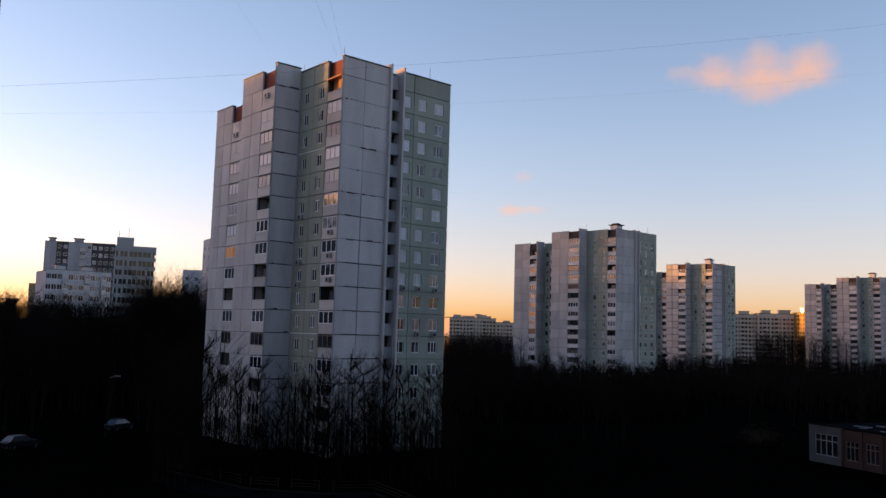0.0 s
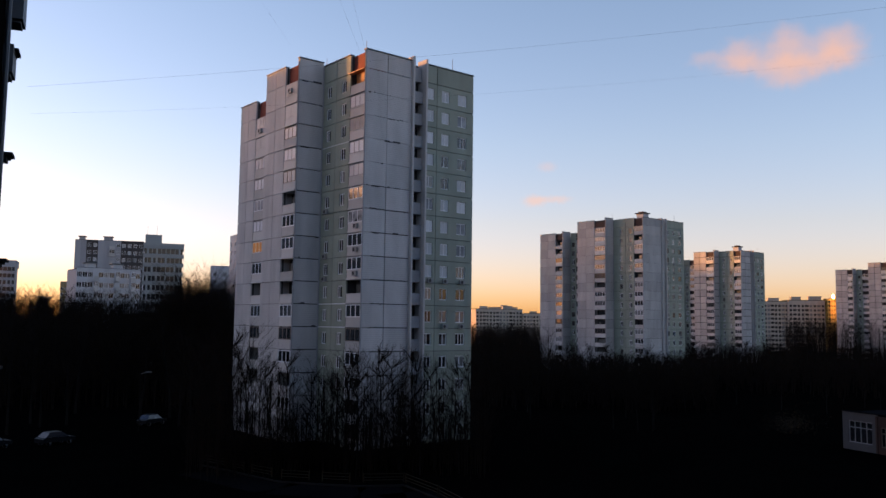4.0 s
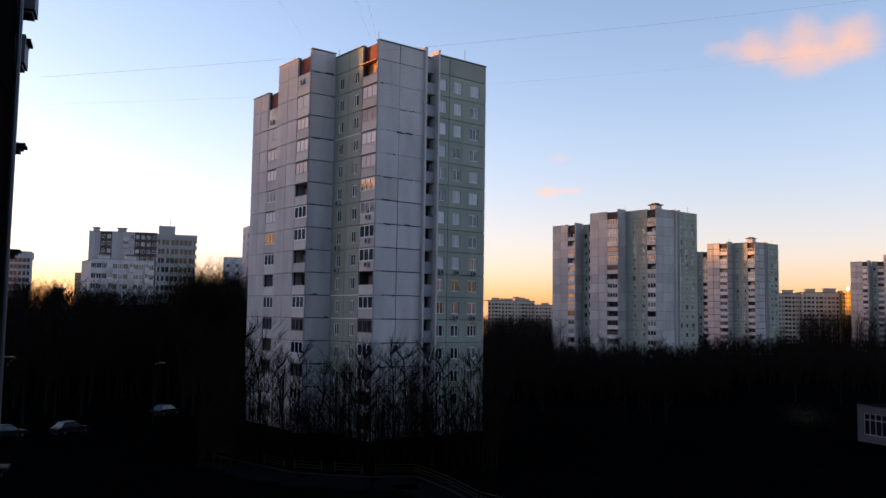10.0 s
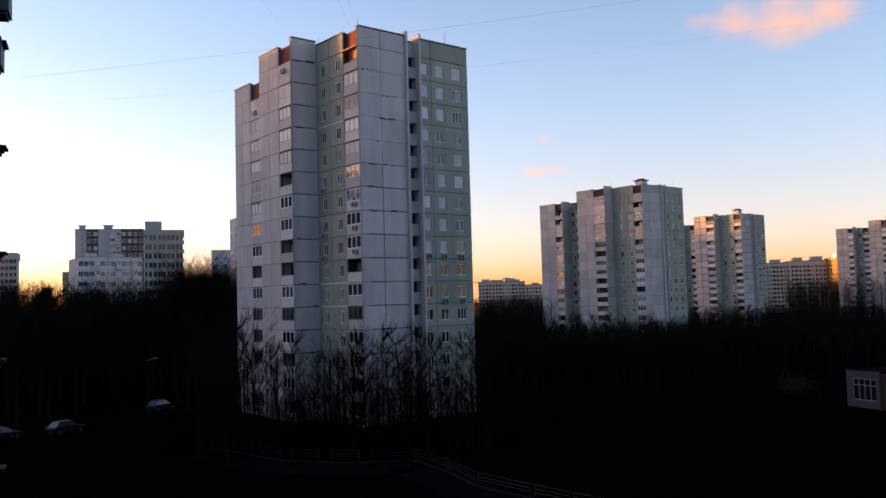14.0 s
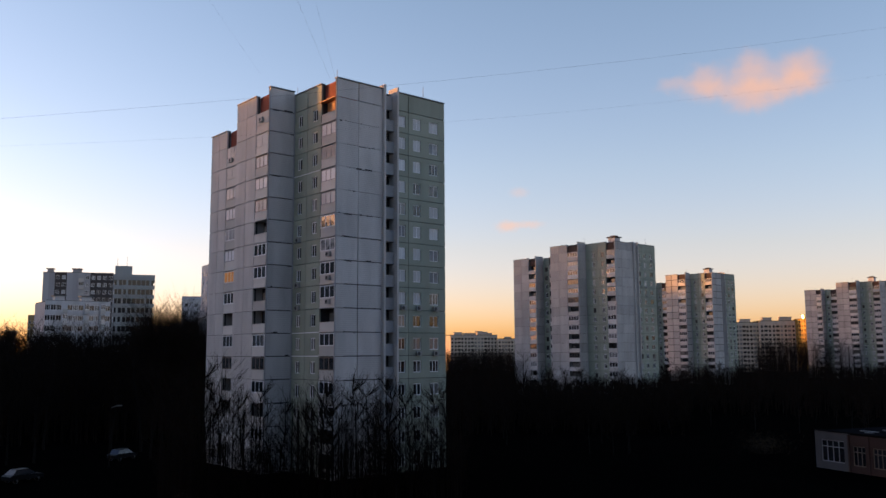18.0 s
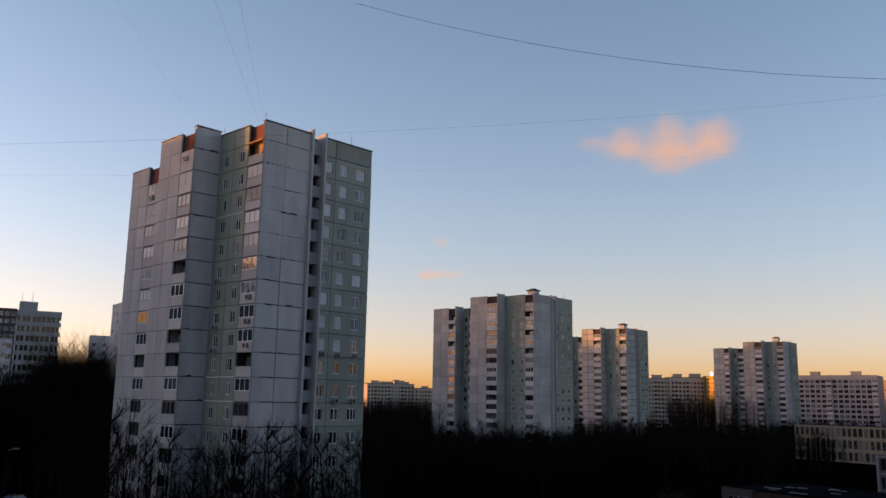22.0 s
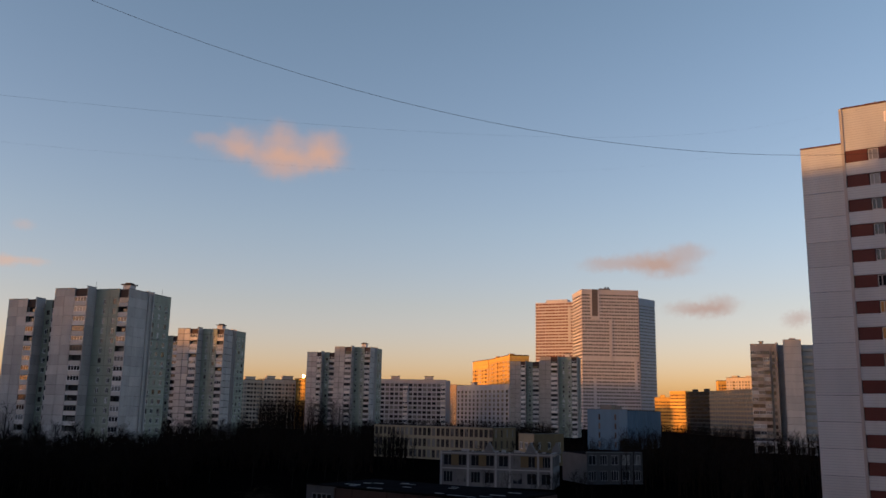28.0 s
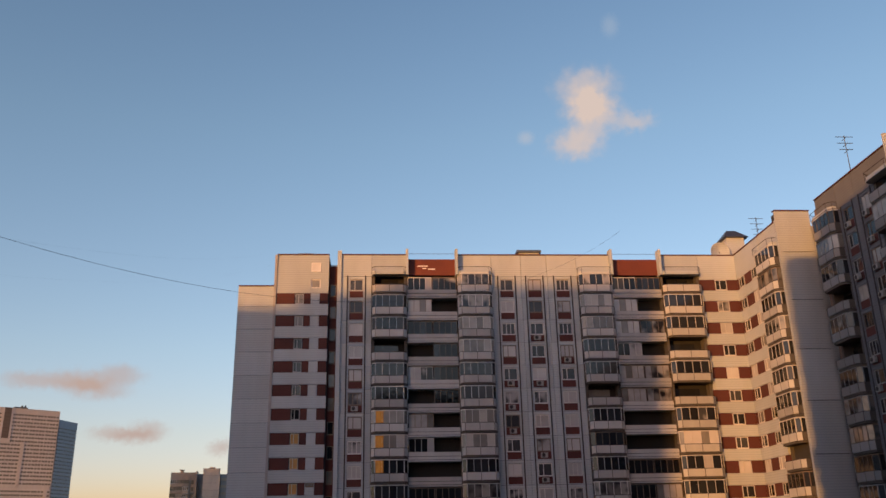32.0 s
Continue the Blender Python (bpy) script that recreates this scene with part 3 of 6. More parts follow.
series_tower(7.40, 97.9, "grey and green sixteen-storey panel tower with dark joints and glazed balconies", roof_hut=False, ac=0.2, tight=11, gap=0.06)
series_tower(-11.58, 254.7, "grey sixteen-storey panel tower with a lower wing behind bare trees", wide=20.3, shaft=(8.8, 10.9), bay=(11.2, 22.6), wing=(28.8, 38.8), gap=0.028, lit=(12,), clad=OLDGREY)
series_tower(-17.72, 372.0, "grey sixteen-storey panel tower partly hidden by its neighbour", wide=18.4, shaft=(7.5, 9.4), bay=(10.4, 20.5), wing=(28.0, 37.0), gap=0.1, plain=True, clad=OLDGREY)
series_tower(-27.45, 454.0, "grey sixteen-storey panel tower standing alone above the woods", wide=17.8, shaft=(7.0, 8.8), bay=(9.3, 19.3), wing=(26.7, 35.4), gap=0.07, plain=True, clad=OLDGREY)
series_tower(-41.42, 509.0, "grey sixteen-storey panel tower with maroon boards over its balconies", wide=17.0, shaft=(6.8, 8.6), bay=(10.9, 21.6), wing=(30.2, 40.0), gap=0.06, plain=True, clad=mat("old_grey_tile_cladding", (0.29, 0.275, 0.26), lines=0.24, streaks=1, var=0.25))


# ---- the long seventeen-storey block opposite, with its returning wing ----
NR = Vector((math.sin(radians(66)), math.cos(radians(66)), 0))        # from the eye square to its front
UR = Vector((NR.y, -NR.x, 0))                                          # along its front
RP = lambda s, back: NR * (98.4 + back) + UR * s
RS = lambda az: 98.4 * math.tan(radians(-66 - az))                     # where an azimuth meets the front
RH, RF, RTOP = 2.8, 16, 48.5
RZ0 = 0.9


def bay_balcony(b, F, x0, x1, z, h, state, out=1.0, cut=0.45, board=None, glazing=None):
    """A balcony that stands out from the wall with cut corners, front boards in two halves."""
    w = x1 - x0
    outer = [(0, 0.05), (0, -out + cut), (cut, -out), (w - cut, -out), (w, -out + cut), (w, 0.05)]
    inner = [(0.1, 0.05), (0.1, -out + cut + 0.05), (cut + 0.04, -out + 0.1), (w - cut - 0.04, -out + 0.1), (w - 0.1, -out + cut + 0.05), (w - 0.1, 0.05)]

    def ring(m, z0, z1):
        for i in range(5):
            m.prism([outer[i], outer[i + 1], inner[i + 1], inner[i]], z0, z1)

    def fill(m):
        ring(m, 0.24, 1.1)

    # dark slab, edge strips and piers paint shadow gaps; the middle strip is a seam
    def slab(m):
        m.prism(inner + [(w, 1.2), (0, 1.2)], 0.0, 0.2)
        m.box(w / 2 - 0.035, w / 2 + 0.035, -out - 0.012, -out + 0.0, 0.24, 1.1)
        for x in (cut, w - cut):
            m.box(x - 0.025, x + 0.025, -out - 0.012, -out + 0.03, 0.24, 1.1)
        for x in (-0.012, w - 0.03):
            m.box(x, x + 0.042, -out + cut - 0.03, 0.0, 0.24, 1.1)
        for x in (0.16, w - 0.16):
            m.box(x - 0.16, x + 0.16, 0.05, 1.2, 0.2, h)
    ob = part("balcony", blend(("bay", round(w, 3)), "balcony", [(board or CREAMBOARD, fill), (SLABEDGE, slab)]), b, at(F, x0, 0, z))

    def rail(m):
        ring(m, 1.12, 1.17)
    part("rail", shared(("bayrail", round(w, 3)), "rail", STRIP, rail), ob)
    if state == "open":
        part("balcony_door", shared(("baydoor", round(w, 3)), "balcony_door", PANE_DARK, lambda m: m.box(0.3, w * 0.75, 1.1, 1.14, 0.3, h - 0.45)), ob)
        return ob

    def bars(m):
        for i in range(6):
            x, y = outer[i]
            m.box(x - 0.04 + 0.04 * (i < 3), x + 0.04 + 0.04 * (i < 3), y + 0.02, y + 0.1, 1.17, h - 0.15)
        for i in range(1, 4):
            x = cut + (w - 2 * cut) * i / 4
            m.box(x - 0.03, x + 0.03, -out + 0.02, -out + 0.09, 1.17, h - 0.15)
        ring(m, h - 0.22, h - 0.12)
    part("glazing_frame", shared(("baybars", round(w, 3), h), "glazing_frame", DARKFRAME if state == "brown" else SCHOOLTRIM if board is WINGBOARD else DULLFRAME, bars), ob)
    mid = [((o[0] + i[0]) / 2, (o[1] + i[1]) / 2) for o, i in zip(outer, inner)]

    row = mid[:2] + [((1 - k / 4) * mid[2][0] + k / 4 * mid[3][0], mid[2][1]) for k in range(5)] + mid[4:]
    drawn = rng.choice(((2, 5), (1, 2, 3, 4, 5), (3, 4), (1, 2), (2, 3, 5, 6), (4,), (1, 5, 6)))

    def glass(lights):
        def fill(m):
            for i in lights:
                (ax, ay), (bx, by) = row[i], row[i + 1]
                m.prism([(ax, ay), (bx, by), (bx, by + 0.02), (ax + 0.002, ay + 0.02)], 1.17, h - 0.22)
        return fill
    if state == "lit":
        part("lit_curtain", shared(("baylit", round(w, 3), h), "lit_curtain", LIT, lambda m: m.box(cut + 0.1, w * 0.34, -out + 0.02, -out + 0.04, 1.2, h - 0.25)), ob, None, "warm lamplit curtain")
    behind = PANE_NET if state == "glazed" and glazing is not PANE else PANE
    part("pane", blend(("baypane", round(w, 3), h, drawn), "pane", [(behind, glass(drawn)), (PANE_DARK, glass([i for i in range(len(row) - 1) if i not in drawn]))]), ob)
    return ob


CREAMBOARD = mat("cream_balcony_board", (0.37, 0.385, 0.41), shift=0.22, streaks=1, var=0.22)
# cream boards again, with the wing's shade put into their grey
WINGBOARD = mat("shaded_cream_balcony_board", (0.20, 0.205, 0.22), shift=0.25, streaks=1, var=0.25)
# dark colour of the painted shadow gaps and of the board seam
SLABEDGE = mat("gap_shade_and_seam", (0.07, 0.066, 0.064), var=0.3)


def strip_windows(b, F, x0, x1, floors, z0, h, w=1.68, ac=0.2, clad=None, glass=None, whites=0.7, top=RTOP):
    """One column of the long block: window over a maroon board, between two dark strips."""
    c = (x0 + x1) / 2
    clad = clad or CREAM
    ztop = z0 + floors * h
    core(b, F, x0, x1, 0.22, 3.0, 0, top - 0.3)
    for k in range(floors):
        z = z0 + k * h
        wall_panel(b, F, x0, x1, z, z + h, clad, [(c - w / 2, z + 0.1, w, 2.35)], gap=0.02)
        part("spandrel", shared(("spandrel", w), "spandrel", MAROON, lambda m: m.box(0, w, 0.08, 0.2, 0, 0.85)), b, at(F, c - w / 2, 0, z + 0.1))
        window(b, F, c - w / 2 + 0.02, z + 0.98, w - 0.04, 1.45, (DULLFRAME if clad is CREAM else SCHOOLTRIM) if rng.random() < whites else DARKFRAME, glass or PANE_NET, (0.38,) if rng.random() < 0.7 else (0.34, 0.66), y=0.08)
        if rng.random() < ac:
            air_conditioner(b, F, c - 0.45, z + 0.25)
    for x in (c - w / 2 - 0.33, c + w / 2 + 0.19):
        part("dark_strip", Boxes().box(x, x + 0.14, -0.07, 0.0, z0, ztop + 0.1).mesh("dark_strip", STRIP), b, F)
    wall_panel(b, F, x0, x1, ztop, top, clad, gap=0.02)
    wall_panel(b, F, x0, x1, 0, z0, clad, gap=0.02)
    coping(b, F, x0, x1, top, material=MAROON)


def balcony_bay(b, F, x0, x1, floors, z0, h, lit=(), clad=None, board=None, glass=None, top=RTOP):
    clad = clad or CREAM
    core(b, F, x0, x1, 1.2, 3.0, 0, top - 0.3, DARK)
    for k in range(floors):
        # lower floors get darker glass and more open bays, imitating deeper shade
        bay_balcony(b, F, x0 + 0.05, x1 - 0.05, z0 + 0.35 + k * h, h, "lit" if k in lit else pick_state((0.40, 0.28, 0.12, 0.20) if k > 9 else (0.26, 0.38, 0.10, 0.26)), board=board or CREAMBOARD, glazing=glass or (PANE_NET if k > 8 else PANE_BLOCK))
    wall_panel(b, F, x0, x1, z0 + floors * h, top, clad, gap=0.02)
    part("eaves_slab", Boxes().prism([(x0, 0), (x0, -0.5), (x0 + 0.4, -1.0), (x1 - 0.4, -1.0), (x1, -0.5), (x1, 0)], z0 + floors * h + 0.02, z0 + floors * h + 0.14)
         .prism([(x0 + 0.1, -0.05), (x0 + 0.1, -0.5), (x0 + 0.45, -0.9), (x1 - 0.45, -0.9), (x1 - 0.1, -0.5), (x1 - 0.1, -0.05)], z0 + floors * h + 0.14, z0 + floors * h + 0.5).mesh("eaves_slab", CREAM), b, F)
    ring = [(x0 + 0.02, 0), (x0 + 0.02, -0.55), (x0 + 0.4, -1.04), (x1 - 0.4, -1.04), (x1 - 0.02, -0.55), (x1 - 0.02, 0)]
    rail = Boxes()
    for (ax, ay), (cx, cy) in zip(ring, ring[1:]):
        rail.tube((ax, ay, z0 + floors * h + 0.95), (cx, cy, z0 + floors * h + 0.95), 0.035, 0.035, 5)
        rail.tube((cx, cy, z0 + floors * h + 0.1), (cx, cy, z0 + floors * h + 0.95), 0.025, 0.025, 4)
    part("eaves_rail", rail.mesh("eaves_rail", STRIP), b, F)
    coping(b, F, x0, x1, top, material=MAROON)


def long_loggia(b, F, x0, x1, floors, z0, h, marks=False, top=RTOP):
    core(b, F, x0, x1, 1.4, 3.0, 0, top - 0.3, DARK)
    w = x1 - x0
    for k in range(floors):
        z = z0 + k * h
        ob = part("loggia", shared(("longlog", round(w, 3)), "loggia", CREAMBOARD, lambda m: m.box(0, w, -0.15, 1.35, 0, 0.16).box(0, w, -0.12, -0.02, 0.22, 0.55).box(0, w, -0.16, -0.05, 0.6, 1.05)), b, at(F, x0, 0, z))
        for half in (0, 1):
            # fewer pale lights low down stand for the shade deepening towards the yard
            st = pick_state((0.36, 0.26, 0.12, 0.26) if k > 9 else (0.20, 0.34, 0.08, 0.38))
            if st == "open":
                continue
            a, c = half * w / 2 + 0.06, (half + 1) * w / 2 - 0.06

            def bars(m):
                m.box(a, c, 0.0, 0.07, 1.05, 1.11).box(a, c, 0.0, 0.07, h - 0.2, h - 0.1)
                for i in range(5):
                    x = a + 0.03 + (c - a - 0.06) * i / 4
                    m.box(x - 0.03, x + 0.03, 0.0, 0.07, 1.11, h - 0.2)
            part("glazing_frame", shared(("longbars", round(w, 3), half), "glazing_frame", DARKFRAME if st in ("brown", "dark") else DULLFRAME, bars), ob)
            drawn = rng.choice(((0,), (3,), (0, 1), (0, 3), (1, 2), (2, 3))) if st == "glazed" else (rng.randrange(4),)
            q = (c - a) / 4
            net = lambda m: [m.box(a + i * q, a + i * q + q, 0.03, 0.05, 1.1, h - 0.2) for i in drawn]
            clear = lambda m: [m.box(a + i * q, a + i * q + q, 0.03, 0.05, 1.1, h - 0.2) for i in range(4) if i not in drawn]
            part("pane", blend(("longpane", round(w, 3), half, drawn), "pane", [(PANE_NET if st == "glazed" else PANE_DARK, net), (PANE_BLOCK, clear)]), ob)
    zt = z0 + floors * h
    head = part("attic_board", Boxes().box(x0 + 0.1, x1 - 0.1, 0.15, 0.4, zt + 0.2, top - 0.5).mesh("attic_board", MAROON_BRIGHT), b, F, "maroon board over the top loggia")
    part("sill", Boxes().box(x0, x1, -0.2, 0.4, zt - 0.05, zt + 0.12).mesh("sill", CREAM), head, None).matrix_basis = F
    if marks:
        g = Boxes()
        for x, z, ww in ((1.3, 1.35, 1.3), (1.9, 1.05, 0.5), (2.6, 0.95, 0.9)):
            g.box(x0 + x, x0 + x + ww, 0.13, 0.15, zt + z, zt + z + 0.12)
        part("painted_marks", g.mesh("painted_marks", FRAME), b, F, "faded pale painted strokes")
    for x in (x0 - 0.15, x1 - 0.15):
        part("pier", Boxes().box(x, x + 0.3, -0.9, 0.3, zt, top + 0.55).mesh("pier", CREAM), b, F)
    part("roof_rail", Boxes().box(x0, x1, 0.1, 0.14, top + 0.2, top + 0.24).mesh("roof_rail", METAL), b, F)


BROWNWALL = mat("brown_concrete", (0.16, 0.11, 0.09), var=0.3)
MAROON_BRIGHT = mat("maroon_board", (0.12, 0.030, 0.022), var=0.3)

block = thing("apartment_block", "long cream seventeen-storey panel block with maroon boards and rows of balconies", "apartment block", Matrix.Translation(RP(0, 0)))
F, wide_r = face_frame(RP(RS(-55.99), 0.5), RP(RS(-58.6), 0.5))
LOWZ = 44.6
core(block, F, 0, wide_r, 0.22, 12, 0, LOWZ - 0.2)
for k in range(16):
    wall_panel(block, F, 0, wide_r, k * RH, min((k + 1) * RH, LOWZ), CREAM, gap=0.02)
coping(block, F, 0, wide_r, LOWZ, material=MAROON)

# stair column: maroon bands with a landing window
F, wst = face_frame(RP(RS(-58.62), 0), RP(RS(-62.3), 0))
core(block, F, 0, wst, 0.22, 12, 0, RTOP - 0.2)
for k in range(16):
    z = k * RH - 1.25
    wall_panel(block, F, 0, wst, z, z + 1.45, CREAM, gap=0.02, proud=0.06)
    z += 1.45
    for name, x0, x1, m in (("maroon_panel", 0.02, 0.36, MAROON), ("maroon_panel", 0.54, 0.66, MAROON), ("panel", 0.66, 0.83, CREAM), ("maroon_panel", 0.83, 0.985, MAROON)):
        wall_panel(block, F, x0 * wst, x1 * wst, z, z + 1.35, m, gap=0.01, name=name)
    window(block, F, 0.37 * wst, z + 0.05, 0.16 * wst, 1.25, CONCRETE, LIT_DIM if k in (7, 8, 9) else PANE_DARK, (0.4,))
    if k < 8:
        window(block, F, 0.67 * wst, z + 0.9, 0.15 * wst, 0.4, DARKFRAME, PANE_DARK, (0.5,), y=-0.09)
zt = 16 * RH - 1.25
wall_panel(block, F, 0, wst, zt, RTOP, CREAM, [(0.66 * wst, zt + 0.7, 1.15, 1.1)], gap=0.02)
# pale glass imitates the sky mirrored in the two attic windows
window(block, F, 0.66 * wst, zt + 0.7, 1.15, 1.1, FRAME, PANE_PALE, ())
window(block, F, 0.66 * wst, zt + 2.8, 1.15, 1.1, FRAME, PANE_PALE, (), y=-0.09)
coping(block, F, 0, wst, RTOP, material=MAROON)
part("corner_strip", Boxes().box(-0.25, 0.05, -0.12, 0.4, 0, RTOP).mesh("corner_strip", CONCRETE), block, F)

F, wr = face_frame(RP(RS(-62.3), 0), RP(RS(-90.7), 0))
X = lambda az: RS(az) - RS(-62.3)
core(block, F, 0, X(-62.9), 1.0, 3.0, 0, RTOP - 1.2, MAROON)
for k in range(16):
    window(block, F, 0.15, RZ0 + k * RH + 0.5, 0.75, 1.5, DARKFRAME, PANE_DARK, (), y=0.9)
part("pilaster", Boxes().box(X(-62.9), X(-62.9) + 0.5, -0.25, 0.4, 0, RTOP + 0.5).mesh("pilaster", CREAM), block, F)
strip_windows(block, F, X(-62.9) + 0.5, X(-65.35), RF, RZ0, RH)
balcony_bay(block, F, X(-65.35), X(-67.9), RF, RZ0, RH, lit=(7, 8, 9))
long_loggia(block, F, X(-67.9), X(-71.46), RF, RZ0, RH, marks=True)
balcony_bay(block, F, X(-71.46), X(-73.98), RF, RZ0, RH)
for a0, a1 in ((-73.98, -76.1), (-76.1, -77.95), (-77.95, -80.05)):
    strip_windows(block, F, X(a0), X(a1), RF, RZ0, RH, ac=0.22)
balcony_bay(block, F, X(-80.05), X(-82.4), RF, RZ0, RH)
long_loggia(block, F, X(-82.4), X(-85.7), RF, RZ0, RH)
balcony_bay(block, F, X(-85.7), X(-88.3), RF, RZ0, RH)


def banded(b, F, x0, x1, floors, z0, h, wins):
    """Cream bands over maroon bands with windows in them."""
    core(b, F, x0, x1, 0.22, 3.0, 0, RTOP - 0.3)
    for k in range(floors):
        z = z0 + k * h
        wall_panel(b, F, x0, x1, z - 0.45, z + 0.95, CREAM, gap=0.02, proud=0.06)
        wall_panel(b, F, x0, x1, z + 0.95, z + h - 0.45, MAROON, gap=0.01, name="maroon_panel")
        for c in wins:
            window(b, F, c - 0.75, z + 0.98, 1.5, 1.34, DULLFRAME, PANE_NET if k % 3 else PANE_DARK, (0.4,), y=-0.09)
    wall_panel(b, F, x0, x1, z0 + floors * h - 0.45, RTOP, CREAM, gap=0.02)
    coping(b, F, x0, x1, RTOP, material=MAROON)


banded(block, F, X(-88.3), wr, RF, RZ0, RH, [X(-88.3) + (wr - X(-88.3)) * 0.55])
s_in = RS(-90.7)
F, wb = face_frame(RP(s_in, 0), RP(s_in, -7.0))
banded(block, F, 0, wb, RF, RZ0, RH, [1.5, 5.2])
F, wb2 = face_frame(RP(s_in, -7.0), RP(s_in, -12.2))
balcony_bay(block, F, 0.2, wb2 - 0.35, RF, RZ0, RH)
part("corner_pier", Boxes().box(wb2 - 0.35, wb2 - 0.02, -0.04, 0.4, 0, RTOP + 0.2).mesh("corner_pier", CREAM), block, F)
F, wb3 = face_frame(RP(s_in, -12.2), RP(s_in + 4.2, -12.2))
core(block, F, 0.35, wb3, 0.22, 1.5, 0, RTOP + 1.2)
core(block, F, 0.35, wb3, 1.5, 12, 0, RTOP - 0.2)
for k in range(9):
    wall_panel(block, F, 0, wb3, k * 5.6, min(k * 5.6 + 5.6, RTOP + 1.3), CREAM, gap=0.04)
coping(block, F, 0, wb3, RTOP + 1.3, material=MAROON)
# the section that turns towards the viewer; darker cladding, boards and frames carry its shade
WTOP, WZ0 = RTOP + 0.9, RZ0 + 0.9
q0 = RP(s_in + 4.7, -12.5)
F, wb4 = face_frame(q0, q0 - NR * 3.8)
part("return_wall", Boxes().box(0, wb4, 0, 3, 0, WTOP + 0.4).mesh("return_wall", BROWNWALL), block, F)
F, wb5 = face_frame(RP(s_in + 2.8, -16.2), RP(s_in + 2.8, -60))
x = 0.0
lay = ["bay", "win", "win", "bay", "log", "bay", "win", "win", "win", "bay"]
for kind in lay:
    if kind == "bay":
        balcony_bay(block, F, x, x + 4.2, RF, WZ0, RH, clad=SHADECLAD, board=WINGBOARD, glass=PANE, top=WTOP)
        x += 4.2
    elif kind == "win":
        strip_windows(block, F, x, x + 3.4, RF, WZ0, RH, ac=0.5, clad=SHADECLAD, glass=PANE, whites=0.6, top=WTOP)
        x += 3.4
    else:
        long_loggia(block, F, x, x + 6.0, RF, WZ0, RH, top=WTOP)
        x += 6.0
# plain stretch added past the view to cut sky light in the yard
F, wb6 = face_frame(RP(s_in + 2.8, -16.2 - x), RP(s_in + 2.8, -94))
core(block, F, 0.02, wb6, 0.0, 13, 0, WTOP - 0.2, SHADECLAD)
for s0, s1, b0, b1 in ((RS(-62.3), s_in + 14, 2.9, 14), (s_in + 4.2, s_in + 17, -11.9, 2.8), (s_in + 5.4, s_in + 19, -16.2 - x, -16.0)):
    q = [RP(s0, b0), RP(s1, b0), RP(s1, b1), RP(s0, b1)]
    part("core_wall", Boxes().prism([(v.x, v.y) for v in q], 0, RTOP - 0.4).mesh("core_wall", CREAM), block, Matrix())


def roof_box(b, p, w, d, z, h, cap=True, material=CREAM, name="vent_hut"):
    F, _ = face_frame(Vector(p) - UR * w / 2, Vector(p) + UR * w / 2)
    ob = part(name, Boxes().box(0, w, -d / 2, d / 2, z, z + h).mesh(name, material), b, F)
    if cap:
        part("cap", Boxes().box(-0.3, w + 0.3, -d / 2 - 0.3, d / 2 + 0.3, z + h, z + h + 0.3).mesh("cap", METAL), ob)
    return ob


roof_box(block, RP(RS(-77.0), 3.5), 2.6, 2.0, RTOP - 0.4, 1.6)
hut = roof_box(block, RP(RS(-91.8), 5.0), 2.4, 2.2, RTOP - 0.4, 4.3, cap=False)
p_ = RP(RS(-91.8), 5.0)
hip = Boxes()
hip.v = [tuple(p_ + UR * sx * 1.7 + NR * sy * 1.6 + Vector((0, 0, RTOP + 3.9))) for sx, sy in ((-1, -1), (1, -1), (1, 1), (-1, 1))] + [tuple(p_ + UR * sx * 0.6 + Vector((0, 0, RTOP + 5.3))) for sx in (-1, 1)]
hip.f = [(0, 1, 5, 4), (1, 2, 5), (2, 3, 4, 5), (3, 0, 4), (3, 2, 1, 0)]
part("hipped_cap", hip.mesh("hipped_cap", METAL), hut, None).matrix_parent_inverse = hut.matrix_basis.inverted()
# a round dish on a short mast, turned to the yard
dish = Boxes()
turn = [2 * math.pi * i / 24 for i in range(24)]
for r_, y_ in ((0.02, 0.34), (0.5, 0.24), (0.95, 0.06), (1.3, -0.12), (1.33, -0.06), (0.95, 0.13), (0.5, 0.31), (0.02, 0.41)):
    dish.v += [(r_ * math.cos(a), y_, r_ * math.sin(a)) for a in turn]
dish.f = [(24 * k + i, 24 * k + (i + 1) % 24, 24 * k + 24 + (i + 1) % 24, 24 * k + 24 + i) for k in range(7) for i in range(24)]
F, _ = face_frame(RP(RS(-90.6), 3.4), RP(RS(-90.6) + 1, 3.4))
round_dish = part("roof_dish", dish.mesh("roof_dish", CREAM), block, at(F, 0, 0, RTOP + 1.7), "round pale dish on the roof")
part("mast", Boxes().tube((0, 0.4, -2.2), (0, 0.4, 0.2), 0.09, 0.09, 8).mesh("mast", METAL), round_dish)


def aerial(p, h, arms):
    """A television aerial: mast and cross rods."""
    b = Boxes().tube((0, 0, 0), (0, 0, h), 0.06, 0.04)
    for k in range(arms):
        z = h - 0.15 - 0.75 * k
        b.tube(tuple(-UR * (1.0 - 0.12 * k) + Vector((0, 0, z))), tuple(UR * (1.0 - 0.12 * k) + Vector((0, 0, z))), 0.04, 0.04, 4)
        b.tube((-0.5 * NR.x, -0.5 * NR.y, z - 0.2), (0.5 * NR.x, 0.5 * NR.y, z - 0.2), 0.03, 0.03, 4)
    part("aerial", b.mesh("aerial", METAL), block, Matrix.Translation(p), "thin television aerial")


aerial(RP(RS(-92.9), 2.0) + Vector((0, 0, RTOP - 0.4)), 6.5, 4)
aerial(RP(s_in + 5.0, -20.5) + Vector((0, 0, WTOP - 0.4)), 6.3, 3)
